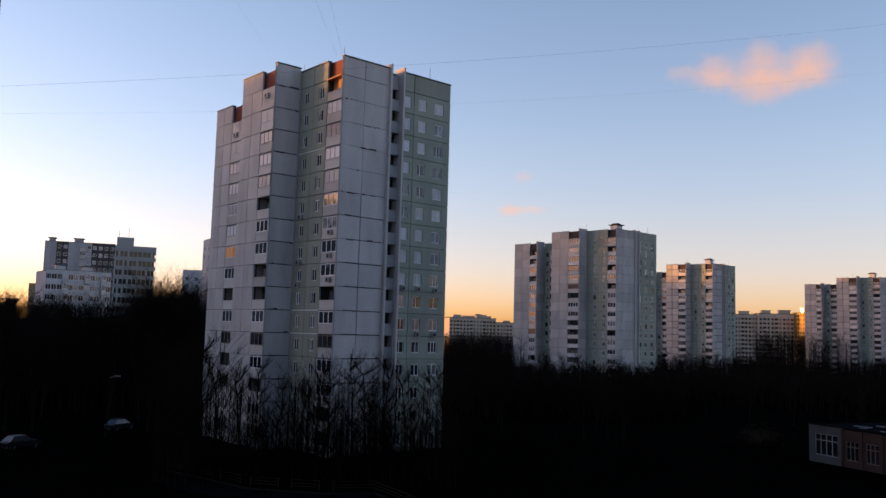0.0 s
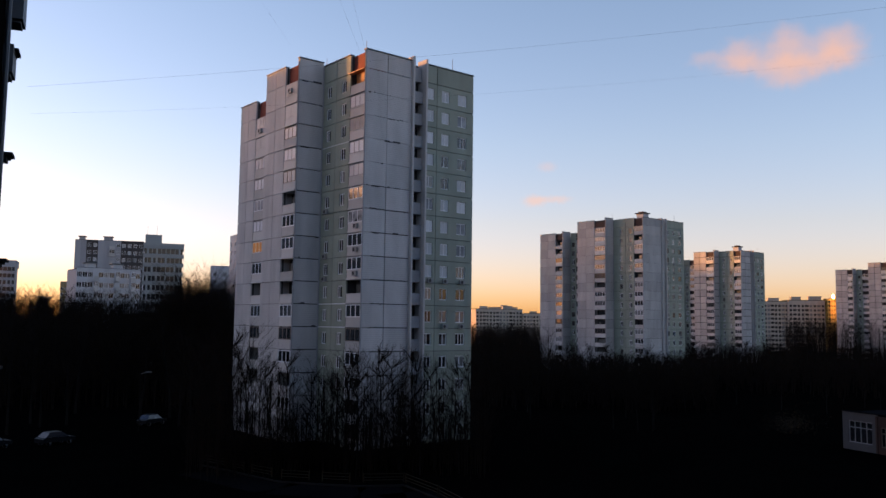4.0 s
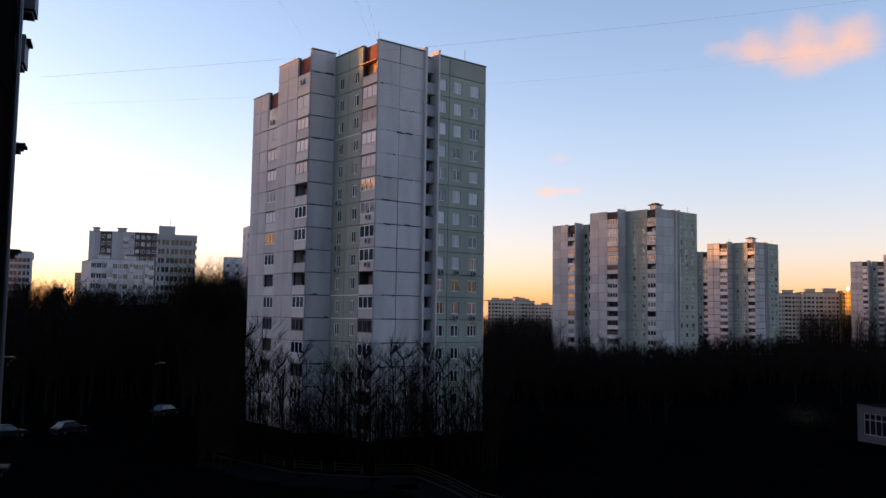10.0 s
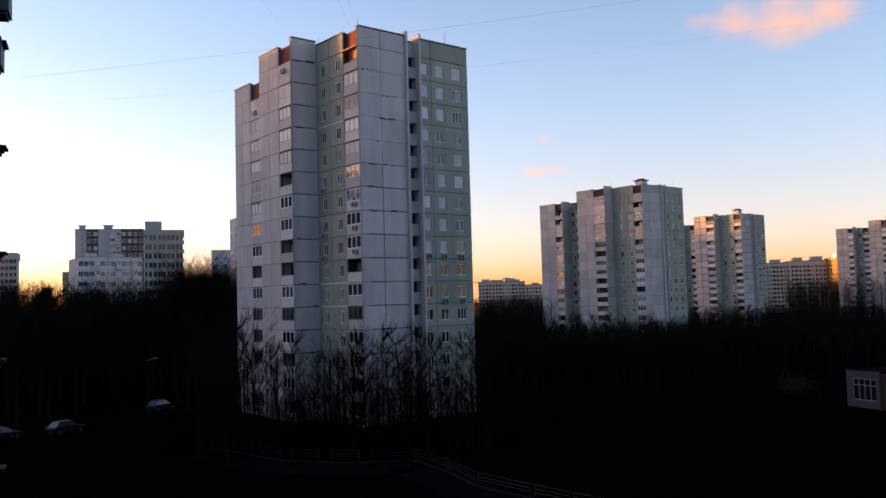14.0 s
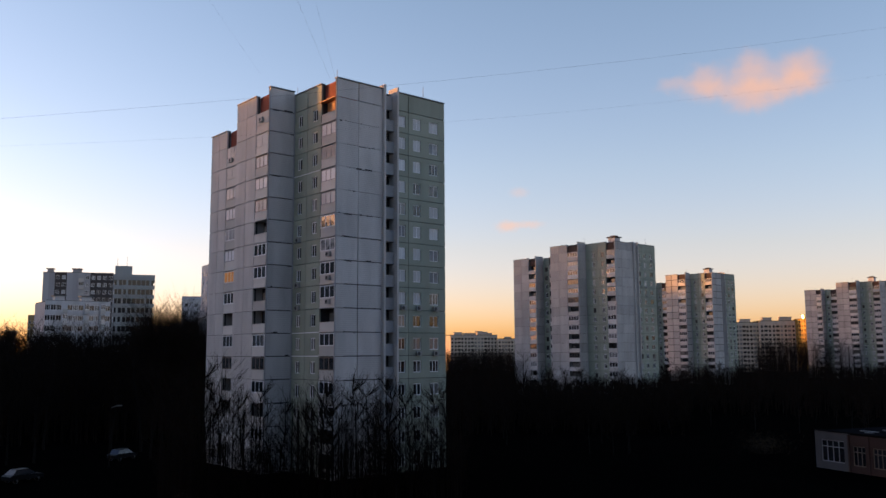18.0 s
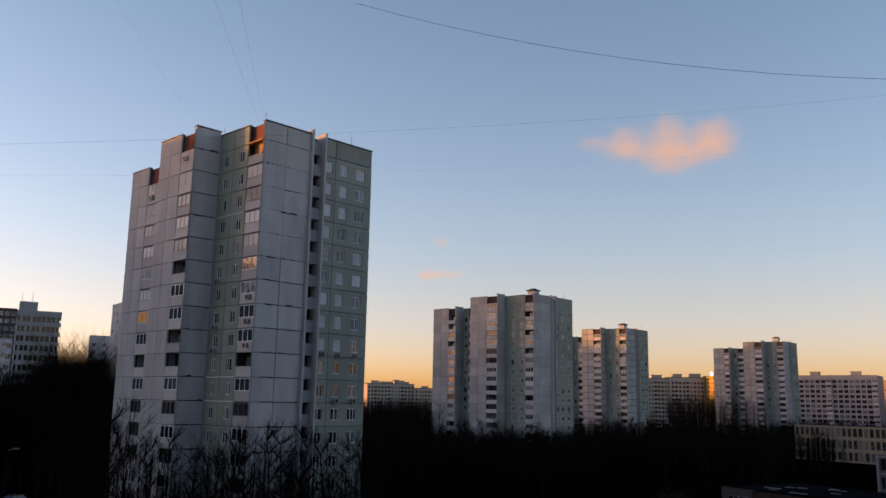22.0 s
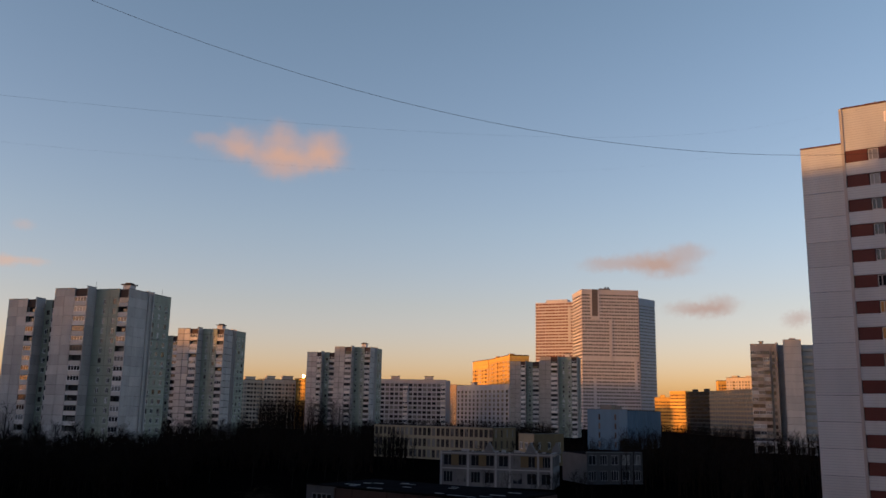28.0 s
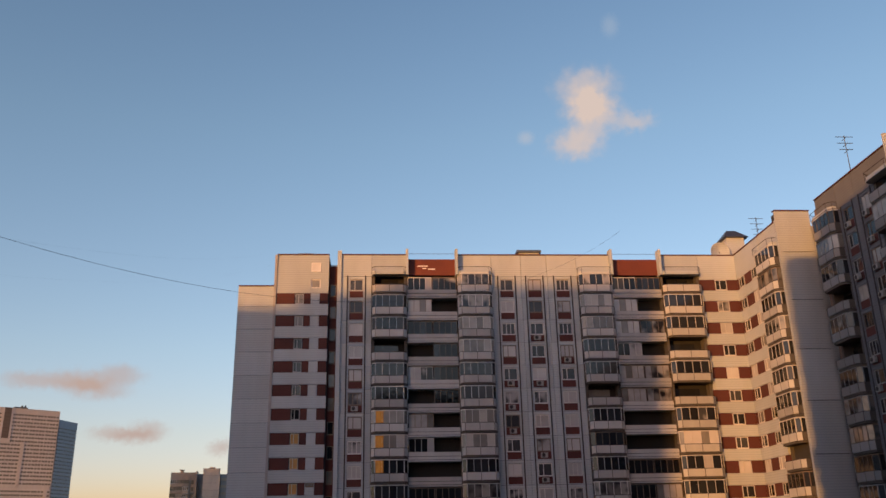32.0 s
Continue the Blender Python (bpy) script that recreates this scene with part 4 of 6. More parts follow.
aerial(RP(RS(-60.5), 2.0) + Vector((0, 0, RTOP - 0.2)), 1.2, 1)


# ---- plainer buildings farther off ----
def grid_house(name, label, p, q, depth, floors, wall_mat, z_top, cols, h=2.8, win=(1.3, 1.4), side_cols=0, side_mat=None, loggias=(), sill=0.85, base=0.0, huts=(), left_cols=0, pane=PANE, category="apartment block", sash=FRAME, group="", plain=True, blank=(), tints=None, board=PARAPET, flats=()):
    """A slab house: front from p to q with a grid of windows, some columns of balconies; ends and roof."""
    b = thing(name, label, category, Matrix.Translation(Vector((p[0], p[1], 0))), group)
    F, w = face_frame(p, q)
    faces = [(F, w, cols, wall_mat, loggias)]
    pr = F @ Vector((w, 0, 0))
    if side_cols:
        inward = F.to_3x3() @ Vector((0, 1, 0))
        faces.append((face_frame(pr, pr + inward * depth)[0], depth, side_cols, side_mat or wall_mat, ()))
    if left_cols:
        inward = F.to_3x3() @ Vector((0, 1, 0))
        pl = Vector(F.translation)
        faces.append((face_frame(pl + inward * depth, pl)[0], depth, left_cols, side_mat or wall_mat, ()))
    ww, wh = win
    d1 = depth - (0.24 if left_cols or side_cols else 0)
    core(b, F, 0.24 if left_cols else 0, w - (0.24 if side_cols else 0), 0.24, depth, 0, z_top - 0.4, wall_mat)
    part("roof", Boxes().box(0.1, w - 0.1, 0.1, depth - 0.1, z_top - 0.4, z_top - 0.2).mesh("roof", ROOF), b, F)
    for G, width, n, m, logs in faces:
        step = width / n
        ztop = base + floors * h
        for k in range(n):
            x0, x1 = k * step, (k + 1) * step
            c = (x0 + x1) / 2
            if k in logs:
                for j in range(floors):
                    loggia(b, G, x0 + 0.05, x1 - 0.05, base + j * h, h, rng.choice(flats) if flats else pick_state(), depth=0.2, front=-0.9, board=board)
                column = Boxes().box(x0, x1, 0, 0.24, 0, z_top)
                part("wall_strip", column.mesh("wall_strip", m), b, G)
                continue
            if k in blank and G is F:
                part("wall_strip", Boxes().box(x0, x1, 0, 0.24, 0, z_top).mesh("wall_strip", m), b, G)
                continue
            mm = tints.get(k, m) if tints and G is F else m
            me = shared(("col", round(step, 3), floors, h, ww, wh, sill, round(z_top, 2), base), "wall_strip", mm,
                        lambda t: [t.box(0, (step - ww) / 2, 0, 0.24, 0, z_top), t.box((step + ww) / 2, step, 0, 0.24, 0, z_top),
                                   t.box((step - ww) / 2, (step + ww) / 2, 0, 0.24, 0, base + sill)]
                        + [t.box((step - ww) / 2, (step + ww) / 2, 0, 0.24, base + j * h + sill + wh, base + (j + 1) * h + sill if j < floors - 1 else z_top) for j in range(floors)])
            part("wall_strip", me, b, at(G, x0, 0, 0))
            for j in range(floors):
                window(b, G, c - ww / 2, base + j * h + sill, ww, wh, sash, pane, (0.5,) if rng.random() < 0.7 else (0.33, 0.67), plain=plain)
        coping(b, G, 0, width, z_top)
    for x, y, hw, hh in huts:
        ob = part("vent_hut", Boxes().box(x, x + hw, y, y + 2.5, z_top - 0.3, z_top + hh).mesh("vent_hut", wall_mat), b, F)
        part("cap", Boxes().box(x - 0.4, x + hw + 0.4, y - 0.4, y + 2.9, z_top + hh, z_top + hh + 0.3).mesh("cap", METAL), ob)
    return b


def band_house(name, label, p, q, depth, floors, m, z_top, h=2.8, ends=True, bar=1.6, band=1.15, pane=PANE_DARK, category="apartment block", sides=("front", "right", "left"), huts=0):
    """A house of running balcony bands: spandrels stand out in front of a strip of windows with mullions."""
    b = thing(name, label, category, Matrix.Translation(Vector((p[0], p[1], 0))))
    F, w = face_frame(p, q)
    inward = F.to_3x3() @ Vector((0, 1, 0))
    pl, pr = Vector(F.translation), F @ Vector((w, 0, 0))
    core(b, F, 0.5, w - 0.5, 0.5, depth - 0.1, 0, z_top - 0.3, m)
    part("roof_slab", Boxes().box(0, w, 0, depth, z_top - 0.3, z_top + 0.5).mesh("roof_slab", m), b, F)
    if z_top - 0.3 > floors * h + 0.1:
        part("attic_wall", Boxes().box(0.02, w - 0.02, 0.02, depth - 0.02, floors * h, z_top - 0.3).mesh("attic_wall", m), b, F)
    for k in range(huts):
        x = (k + 0.3) * w / huts
        part("vent_hut", Boxes().box(x, x + 4, 3, 6, z_top + 0.5, z_top + 2.6).mesh("vent_hut", m), b, F)
    todo = {"front": (F, w), "right": (face_frame(pr, pr + inward * depth)[0], depth), "left": (face_frame(pl + inward * depth, pl)[0], depth)}
    for side in sides:
        G, width = todo[side]
        n = max(2, round(width / bar))
        pane_me = Boxes().box(0.45, width - 0.45, 0.44, 0.48, 0, z_top - 0.4).mesh("pane_strip", pane)
        part("pane_strip", pane_me, b, G)
        sp = shared(("band", round(width, 2), band), "spandrel", m, lambda t: t.box(0, width, 0, 0.45, 0, band))
        rng2 = random.Random(int(width * 10))
        bars = [(i * width / n, rng2.random()) for i in range(n + 1)]
        mull = Boxes()
        for j in range(floors):
            part("spandrel", sp, b, at(G, 0, 0, j * h))
            for x, r in bars:
                wd = 0.10 if rng.random() < 0.7 else 0.3
                mull.box(max(0.0, x - wd), min(width, x + wd), 0.2, 0.43, j * h + band, (j + 1) * h)
        tagged(part("mullions", mull.mesh("mullions", m), b, G), kind="stuff")
    return b


PINKBAND = mat("brick_red_band", (0.15, 0.06, 0.045))
DUNEND = mat("dun_end_panel", (0.22, 0.17, 0.12), streaks=1)
GREYBAND = mat("green_grey_band", (0.28, 0.29, 0.285), streaks=1)
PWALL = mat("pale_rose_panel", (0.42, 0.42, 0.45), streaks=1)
# bluer copy of the high-rise panel, with its side's shade in the colour
SHADEWALL = mat("shaded_high_rise_panel", (0.36, 0.41, 0.48), streaks=1)
QSHADE = mat("recess_shade_panel", (0.10, 0.09, 0.09), lines=3.1)
# far towers of ribbon windows
pB, pC = polar(-41.80, 790), polar(-45.56, 804)
P_TOP = EYE + 0.1428 * 796
band_house("high_rise", "tall pale high-rise of ribbon windows lit by the low sun", pB, pC, 40, 40, PWALL, P_TOP, h=3.1, bar=2.6, band=1.6)
tower_face, tw_ = face_frame(pB, pC)
high_rise = bpy.data.objects["high_rise"]
for x0, x1, z0, z1 in ((0.48, 0.53, 65, 101), (0.90, 0.95, 36, 63), (0.19, 0.24, 18, 46), (0.0, 0.98, 63.5, 66.5), (0.16, 0.31, 100.5, 103.5), (0.15, 0.18, 103, P_TOP), (0.28, 0.31, 103, P_TOP)):
    part("blank_strip", Boxes().box(x0 * tw_, x1 * tw_, -0.25, 0.2, z0, z1).mesh("blank_strip", PWALL), high_rise, tower_face)
# a dark strip standing proud of the face paints the shade of a recess
part("dark_recess", Boxes().box(0.18 * tw_, 0.28 * tw_, -0.3, 0.1, 103.5, P_TOP + 0.6).mesh("dark_recess", QSHADE), high_rise, tower_face)
part("roof_plant", Boxes().box(0.33 * tw_, 0.52 * tw_, 3, 12, P_TOP + 0.5, P_TOP + 2.0).box(0.43 * tw_, 0.455 * tw_, 4, 6, P_TOP + 2.0, P_TOP + 3.6).box(0.48 * tw_, 0.50 * tw_, 4, 6, P_TOP + 2.0, P_TOP + 3.8).mesh("roof_plant", METAL), high_rise, tower_face)
pA0, pA1 = polar(-38.68, 852), polar(-41.82, 838)
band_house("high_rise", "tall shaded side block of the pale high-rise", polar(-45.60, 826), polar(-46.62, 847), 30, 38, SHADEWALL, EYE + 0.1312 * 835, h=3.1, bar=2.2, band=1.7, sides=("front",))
band_house("high_rise", "tall new high-rise of red and pale bands behind another tower", pA0, pA1, 34, 40, PWALL, EYE + 0.1272 * 850, h=3.05, bar=3.5, band=1.6, pane=PINKBAND)
G_, w_ = face_frame(pA0, pA1)
behind = [o for o in bpy.data.objects if o.name.startswith("high_rise")][-1]
part("roof_plant", Boxes().box(0.22 * w_, 0.68 * w_, 2, 14, EYE + 0.1272 * 850 + 0.5, EYE + 0.1272 * 850 + 3.4).mesh("roof_plant", PWALL), behind, G_)
part("blank_strip", Boxes().box(0.70 * w_, 0.76 * w_, -0.25, 0.2, 84, 118).mesh("blank_strip", PWALL), behind, G_)

# nine- and twelve-storey white slabs
grid_house("apartment_block", "white panel block with small dark windows and roof vents", polar(-28.22, 540), polar(-32.63, 530), 14, 11, DULLWHITE, 33.2, cols=14, loggias=(5, 13), huts=((6, 3, 5, 2), (28, 3, 5, 2)), win=(2.3, 1.75), pane=PANE_DARK, sash=DARKFRAME)
grid_house("apartment_block", "white panel block with its sunlit end wall", polar(-33.37, 590), polar(-36.88, 536), 13, 10, DULLWHITE, 31.4, cols=13, left_cols=3, huts=((14, 3, 4, 2),), win=(2.3, 1.75), pane=PANE_DARK, sash=DARKFRAME)

grid_house("apartment_block", "dun end section of a white block catching some sun", polar(-32.67, 614), polar(-33.34, 600), 12, 10, DUNEND, 32.6, cols=3, win=(1.5, 1.5), pane=PANE_DARK)

def far_house(name, label, p, q, depth, floors, m, z_top, cols, h=2.8, win=(1.5, 1.5), huts=(), pane=PANE_DARK, wide_every=4, category="apartment block"):
    """A far slab house: one wall with its window holes, panes behind them column by column, roof and huts."""
    b = thing(name, label, category, Matrix.Translation(Vector((p[0], p[1], 0))))
    F, w = face_frame(p, q)
    core(b, F, 0, w, 0.6, depth, 0, z_top - 0.3, m)
    step, (ww, wh) = w / cols, win
    xs, spans = [0.0], []
    for k in range(cols):
        broad = wide_every and k % wide_every == wide_every - 2
        half = min(ww * (0.85 if broad else 0.5), step * 0.46)
        c = (k + 0.5) * step
        spans.append((c - half, c + half, broad))
        xs += [c - half, c + half]
    xs.append(w)
    zs = [0.0]
    for j in range(floors):
        zs += [j * h + 0.85, j * h + 0.85 + wh]
    zs.append(z_top)
    wall = Boxes().lattice(xs, zs, lambda i, j: i % 2 == 0 or j % 2 == 0, 0, 0.3)
    part("wall", wall.mesh("wall", m), b, F)
    for x0, x1, broad in spans:
        part("pane_strip", Boxes().box(x0, x1, 0.24, 0.28, 0.5, z_top - 1.0).mesh("pane_strip", pane), b, F)
        if broad:
            boards = Boxes()
            for j in range(floors):
                boards.box(x0 - 0.1, x1 + 0.1, -0.8, 0.0, j * h, j * h + 1.0)
            tagged(part("balcony_board", boards.mesh("balcony_board", m), b, F), kind="stuff")
    part("roof", Boxes().box(-0.2, w + 0.2, -0.2, depth, z_top, z_top + 0.3).mesh("roof", ROOF), b, F)
    for x, hw, hh in huts:
        ob = part("vent_hut", Boxes().box(x * w, x * w + hw, 3, 6, z_top + 0.3, z_top + hh).mesh("vent_hut", m), b, F)
        part("cap", Boxes().box(x * w - 0.4, x * w + hw + 0.4, 2.6, 6.4, z_top + hh, z_top + hh + 0.3).mesh("cap", CONCRETE), ob)
    return b


# blocks coloured golden for the sun they catch beside the grey tower
far_house("apartment_block", "long block side coloured gold for the low sun", polar(-35.52, 605), polar(-36.92, 548), 13, 17, SUNGOLD, EYE + 0.0626 * 575, cols=15, win=(2.0, 1.5), huts=((0.15, 4, 1.6), (0.75, 4, 1.4)), pane=PANE_R)
far_house("apartment_block", "block coloured gold for the low sun over the white slabs", polar(-34.44, 645), polar(-35.49, 612), 13, 16, SUNGOLD, EYE + 0.0582 * 628, cols=9, win=(2.0, 1.5), wide_every=3, pane=PANE_R)

# far strips along the horizon
DUNWALL = mat("dun_panel", (0.42, 0.37, 0.31), var=0.25, streaks=1)
QHAZE = mat("grey_dun_panel", (0.36, 0.33, 0.30), var=0.25, streaks=1)
# near-black board holds the shade of the far wing turned from the sun
DARKBOARD = mat("shade_black_board", (0.03, 0.025, 0.022), var=0.3)
BROWNBAND = mat("brown_grey_balcony_board", (0.26, 0.205, 0.155), var=0.3)
far_house("apartment_block", "far pale nine-storey block on the skyline", polar(-0.4, 640), polar(-3.55, 652), 14, 9, DUNWALL, 26.8, cols=14, huts=((0.10, 6, 2.0), (0.60, 8, 2.4)))
far_house("apartment_block", "far lower pale block beside a longer one", polar(-3.62, 648), polar(-5.3, 652), 14, 8, DUNWALL, 23.9, cols=8, huts=((0.30, 5, 1.4),))
far_house("apartment_block", "far block of the next row with a roof hut", polar(-1.3, 690), polar(-3.2, 694), 14, 9, QHAZE, 29.2, cols=8, huts=((0.45, 5, 1.6),))
far_house("apartment_block", "far pale block with roof huts behind bare trees", polar(-18.6, 590), polar(-20.5, 595), 14, 11, DUNWALL, 32.4, cols=9, huts=((0.40, 7, 2.2),), wide_every=3)
far_house("apartment_block", "far pale block section set back with stacked balconies", polar(-20.52, 592), polar(-22.6, 600), 14, 11, DUNWALL, 33.2, cols=9, huts=((0.12, 6, 2.2), (0.62, 7.5, 2.6)), wide_every=3)
far_house("apartment_block", "far golden end of the skyline block", polar(-22.5, 606), polar(-23.2, 588), 12, 12, SUNGOLD, 34.2, cols=5)
# added reflector for a glint: polished face turned halfway between sun and eye
lantern = thing("glint_box", "small polished box added on the roof for a sun glint", "roof lantern", pose(*polar(-23.1, 596, 34.3), 0, 0, 116.5 - 180))
part("cladding", Boxes().box(-0.6, 0.6, -0.5, 0.5, 0.1, 2.5).mesh("cladding", mat("polished_metal", (0.8, 0.75, 0.7), rough=0.14, metal=1.0, bump=0)), lantern)
part("foot", Boxes().box(-1.1, 1.1, -1.0, 1.0, 0.0, 0.1).mesh("foot", METAL), lantern)
part("cap", Boxes().box(-1.1, 1.1, -0.7, 0.7, 2.5, 2.7).mesh("cap", METAL), lantern)
band_house("apartment_block", "far sunlit golden block of balcony bands", polar(-46.42, 762), polar(-47.52, 760), 14, 9, SUNGOLD, 28.4, sides=("front", "left"), band=1.9, huts=1)
band_house("apartment_block", "far stepped block of balcony bands, golden in the sun", polar(-47.38, 745), polar(-48.37, 732), 14, 11, SUNGOLD, 33.3, sides=("front", "left"), band=1.9)
band_house("apartment_block", "far shaded wing of dark loggias between two lit blocks", polar(-48.38, 687), polar(-49.80, 650), 14, 11, DARKBOARD, 31.2, sides=("front",), huts=2, band=0.9)
band_house("apartment_block", "far long block of brown balcony bands in the shade", polar(-49.82, 648), polar(-52.82, 575), 14, 11, BROWNBAND, 31.2, sides=("front",), bar=4.8, band=1.15)
far_house("apartment_block", "far tall block in late sun", polar(-50.92, 800), polar(-53.12, 780), 14, 16, DUNWALL, 47.6, cols=12, huts=((0.1, 6, 1.5), (0.5, 5, 1.2)))
far_house("apartment_block", "far lower golden wing of a tall block", polar(-50.42, 800), polar(-50.94, 801), 14, 15, SUNGOLD, 45.0, cols=3)

# brown balconied house beside the long block
QWALL = mat("dun_brown_panel", (0.30, 0.26, 0.225), var=0.3, streaks=1)
QBOARD = mat("beige_balcony_board", (0.36, 0.31, 0.26), var=0.3, shift=0.3)
QTALL = mat("pale_gable_panel", (0.43, 0.40, 0.365), var=0.2, streaks=1)
qa = grid_house("apartment_block", "brown house with stacked balconies and a pale window column", polar(-52.44, 386), polar(-53.98, 385), 14, 15, QWALL, EYE + 0.0788 * 386, cols=4, loggias=(0, 1, 2), win=(1.1, 1.7), sash=DARKFRAME, pane=PANE_DARK, board=QBOARD, flats=("brown", "brown", "dark", "brown", "glazed"), huts=((3.5, 3, 1.2, 1.2),))
F, wqa = face_frame(polar(-52.44, 386), polar(-53.98, 385))
part("fin_wall", Boxes().box(wqa, wqa + 0.5, -1.6, 6, 0, EYE + 0.0802 * 386).mesh("fin_wall", QWALL), qa, F)
part("recess_wall", Boxes().box(wqa + 0.5, wqa + 3.2, 2.5, 10, 0, EYE + 0.0780 * 386).mesh("recess_wall", CONCRETE), qa, F)
qd = thing("apartment_block", "tall plain cream gable house with dark recesses", "apartment block", Matrix.Translation(polar(-54.40, 372)))
F, wq = face_frame(polar(-54.40, 372), polar(-55.46, 372))
core(qd, F, 0, wq, 0.22, 14, 0, EYE + 0.0835 * 372 - 0.3)
for k in range(16):
    wall_panel(qd, F, 0, wq, k * 2.84, k * 2.84 + 2.84, QTALL, gap=0.03)
coping(qd, F, 0, wq, 45.44)
part("roof_hatch", Boxes().box(wq * 0.35, wq * 0.7, 2, 5, 45.0, 46.3).mesh("roof_hatch", CONCRETE), qd, F)
F, wq2 = face_frame(polar(-55.48, 376), polar(-57.42, 380))
core(qd, F, 0, wq2, 0.0, 14, 0, EYE + 0.0772 * 378, CONCRETE)
for k in range(15):
    part("landing_rail", shared(("qrail", round(wq2, 2)), "landing_rail", QBOARD, lambda m: m.box(0.1, wq2 * 0.3, -0.5, 0, 0, 1.1)), qd, at(F, 0, 0, 1.0 + k * 2.85))
podium = thing("shop_podium", "pale flat-roofed ground-floor annexe", "annexe", Matrix.Translation(polar(-52.42, 366)))
F, wq3 = face_frame(polar(-52.42, 366), polar(-56.12, 358))
core(podium, F, 0, wq3, 0.3, 8, 0, 4.0, WHITEWALL, "annexe_wall")
for k in range(6):
    window(podium, F, 1 + k * wq3 / 6.2, 0.7, 2.6, 2.2, DARKFRAME, PANE_DARK, (0.5,), y=0.1)
part("fascia", Boxes().box(-0.3, wq3 + 0.3, -0.6, 8, 4.0, 4.5).mesh("fascia", WHITEWALL), podium, F)

# school buildings
grid_house("school_building", "cream three-storey school with tall paired windows", polar(-27.85, 270), polar(-35.79, 247), 14, 3, SCHOOLCREAM, 9.7, cols=26, h=3.2, win=(1.15, 2.3), sill=0.5, side_cols=4, side_mat=DULLOCHRE, category="school", sash=DARKFRAME, pane=PANE_DARK)
grid_house("school_annexe", "low cream school annexe with an ochre end wall", polar(-37.47, 236), polar(-38.52, 232), 12, 2, SCHOOLCREAM, 8.6, cols=3, h=3.6, win=(1.2, 1.8), sill=1.0, side_cols=3, side_mat=DULLOCHRE, category="school", pane=PANE_DARK)
s2p, s2q = polar(-32.30, 170), polar(-39.70, 166)
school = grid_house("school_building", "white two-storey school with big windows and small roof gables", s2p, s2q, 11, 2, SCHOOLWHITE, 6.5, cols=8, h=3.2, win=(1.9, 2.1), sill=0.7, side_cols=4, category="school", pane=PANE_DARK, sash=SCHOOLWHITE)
F, w2 = face_frame(s2p, s2q)
for x, y in ((0.42, 1.2), (0.78, 3.5), (0.985, 8.0)):
    gable = Boxes()
    c = x * w2
    gable.v = [(c - 0.9, y, 6.3), (c + 0.9, y, 6.3), (c + 0.9, y, 6.9), (c, y, 8.5), (c - 0.9, y, 6.9)] + [(c - 0.9, y + 1.3, 6.3), (c + 0.9, y + 1.3, 6.3), (c + 0.9, y + 1.3, 6.9), (c, y + 1.3, 8.5), (c - 0.9, y + 1.3, 6.9)]
    gable.f = [(4, 3, 2, 1, 0), (5, 6, 7, 8, 9)] + [((i + 1) % 5, i, i + 5, (i + 1) % 5 + 5) for i in range(5)]
    part("roof_gable", gable.mesh("roof_gable", SCHOOLWHITE), school, F)
for x in (0.0, 0.245, 0.495, 0.62, 0.87, 0.985):
    part("pilaster", Boxes().box(x * w2 - 0.2, x * w2 + 0.2, -0.15, 0.0, 0, 6.6).mesh("pilaster", SCHOOLTRIM), school, F)
part("string_course", Boxes().box(0, w2, -0.1, 0.0, 3.25, 3.5).mesh("string_course", SCHOOLTRIM), school, F)
part("cornice", Boxes().box(-0.2, w2 + 0.1, -0.3, 0.0, 6.15, 6.4).mesh("cornice", SCHOOLTRIM), school, F)
for k in (0, 2, 5, 6):
    x = (k + 1) * w2 / 8
    part("ochre_panel", Boxes().box(x - 0.75, x + 0.75, -0.05, 0.0, 3.9, 6.0).mesh("ochre_panel", DULLOCHRE), school, F)
for k in range(12):
    x, y = rng.uniform(1, w2 - 2), rng.uniform(1, 9)
    part("roof_clutter", Boxes().box(x, x + rng.uniform(0.4, 1.6), y, y + 0.6, 6.2, 6.3 + rng.uniform(0.2, 0.7)).mesh("roof_clutter", SCHOOLTRIM), school, F)
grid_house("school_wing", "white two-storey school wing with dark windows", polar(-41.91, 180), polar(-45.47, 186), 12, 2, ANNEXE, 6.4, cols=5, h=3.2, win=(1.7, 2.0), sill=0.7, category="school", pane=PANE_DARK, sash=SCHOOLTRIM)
b1 = grid_house("office_block", "pale blue five-storey block with ribbed long side", polar(-42.04, 356), polar(-44.63, 350), 44, 4, BLUEWALL, 16.0, cols=5, h=3.6, win=(0.8, 2.3), sill=1.0, blank=(0, 2, 4), category="building", pane=PANE_DARK, sash=DARKFRAME)
F, wb1 = face_frame(polar(-42.04, 356), polar(-44.63, 350))
for k in range(14):
    part("rib", shared("rib", "rib", BLUEWALL, lambda m: m.box(0, 0.25, 0, 0.5, 0, 15.6)), b1, at(F, wb1, 2 + k * 3.0, 0))
part("roof_plant", Boxes().box(4, 9, 4, 9, 15.7, 18).box(11, 13, 3, 5, 15.7, 17.5).mesh("roof_plant", METAL), b1, F)

# low brick building in front of the school
lowp, lowq = polar(-23.4, 116), polar(-36.2, 98)
low = thing("brick_building", "low flat-roofed brown brick building with a white glazed corner", "building", Matrix.Translation(lowp))
F, wl_ = face_frame(lowp, lowq)
core(low, F, 0, wl_, 0.24, 14, 0, 4.2, BRICK, "brick_wall")
step = (wl_ - 5) / 9
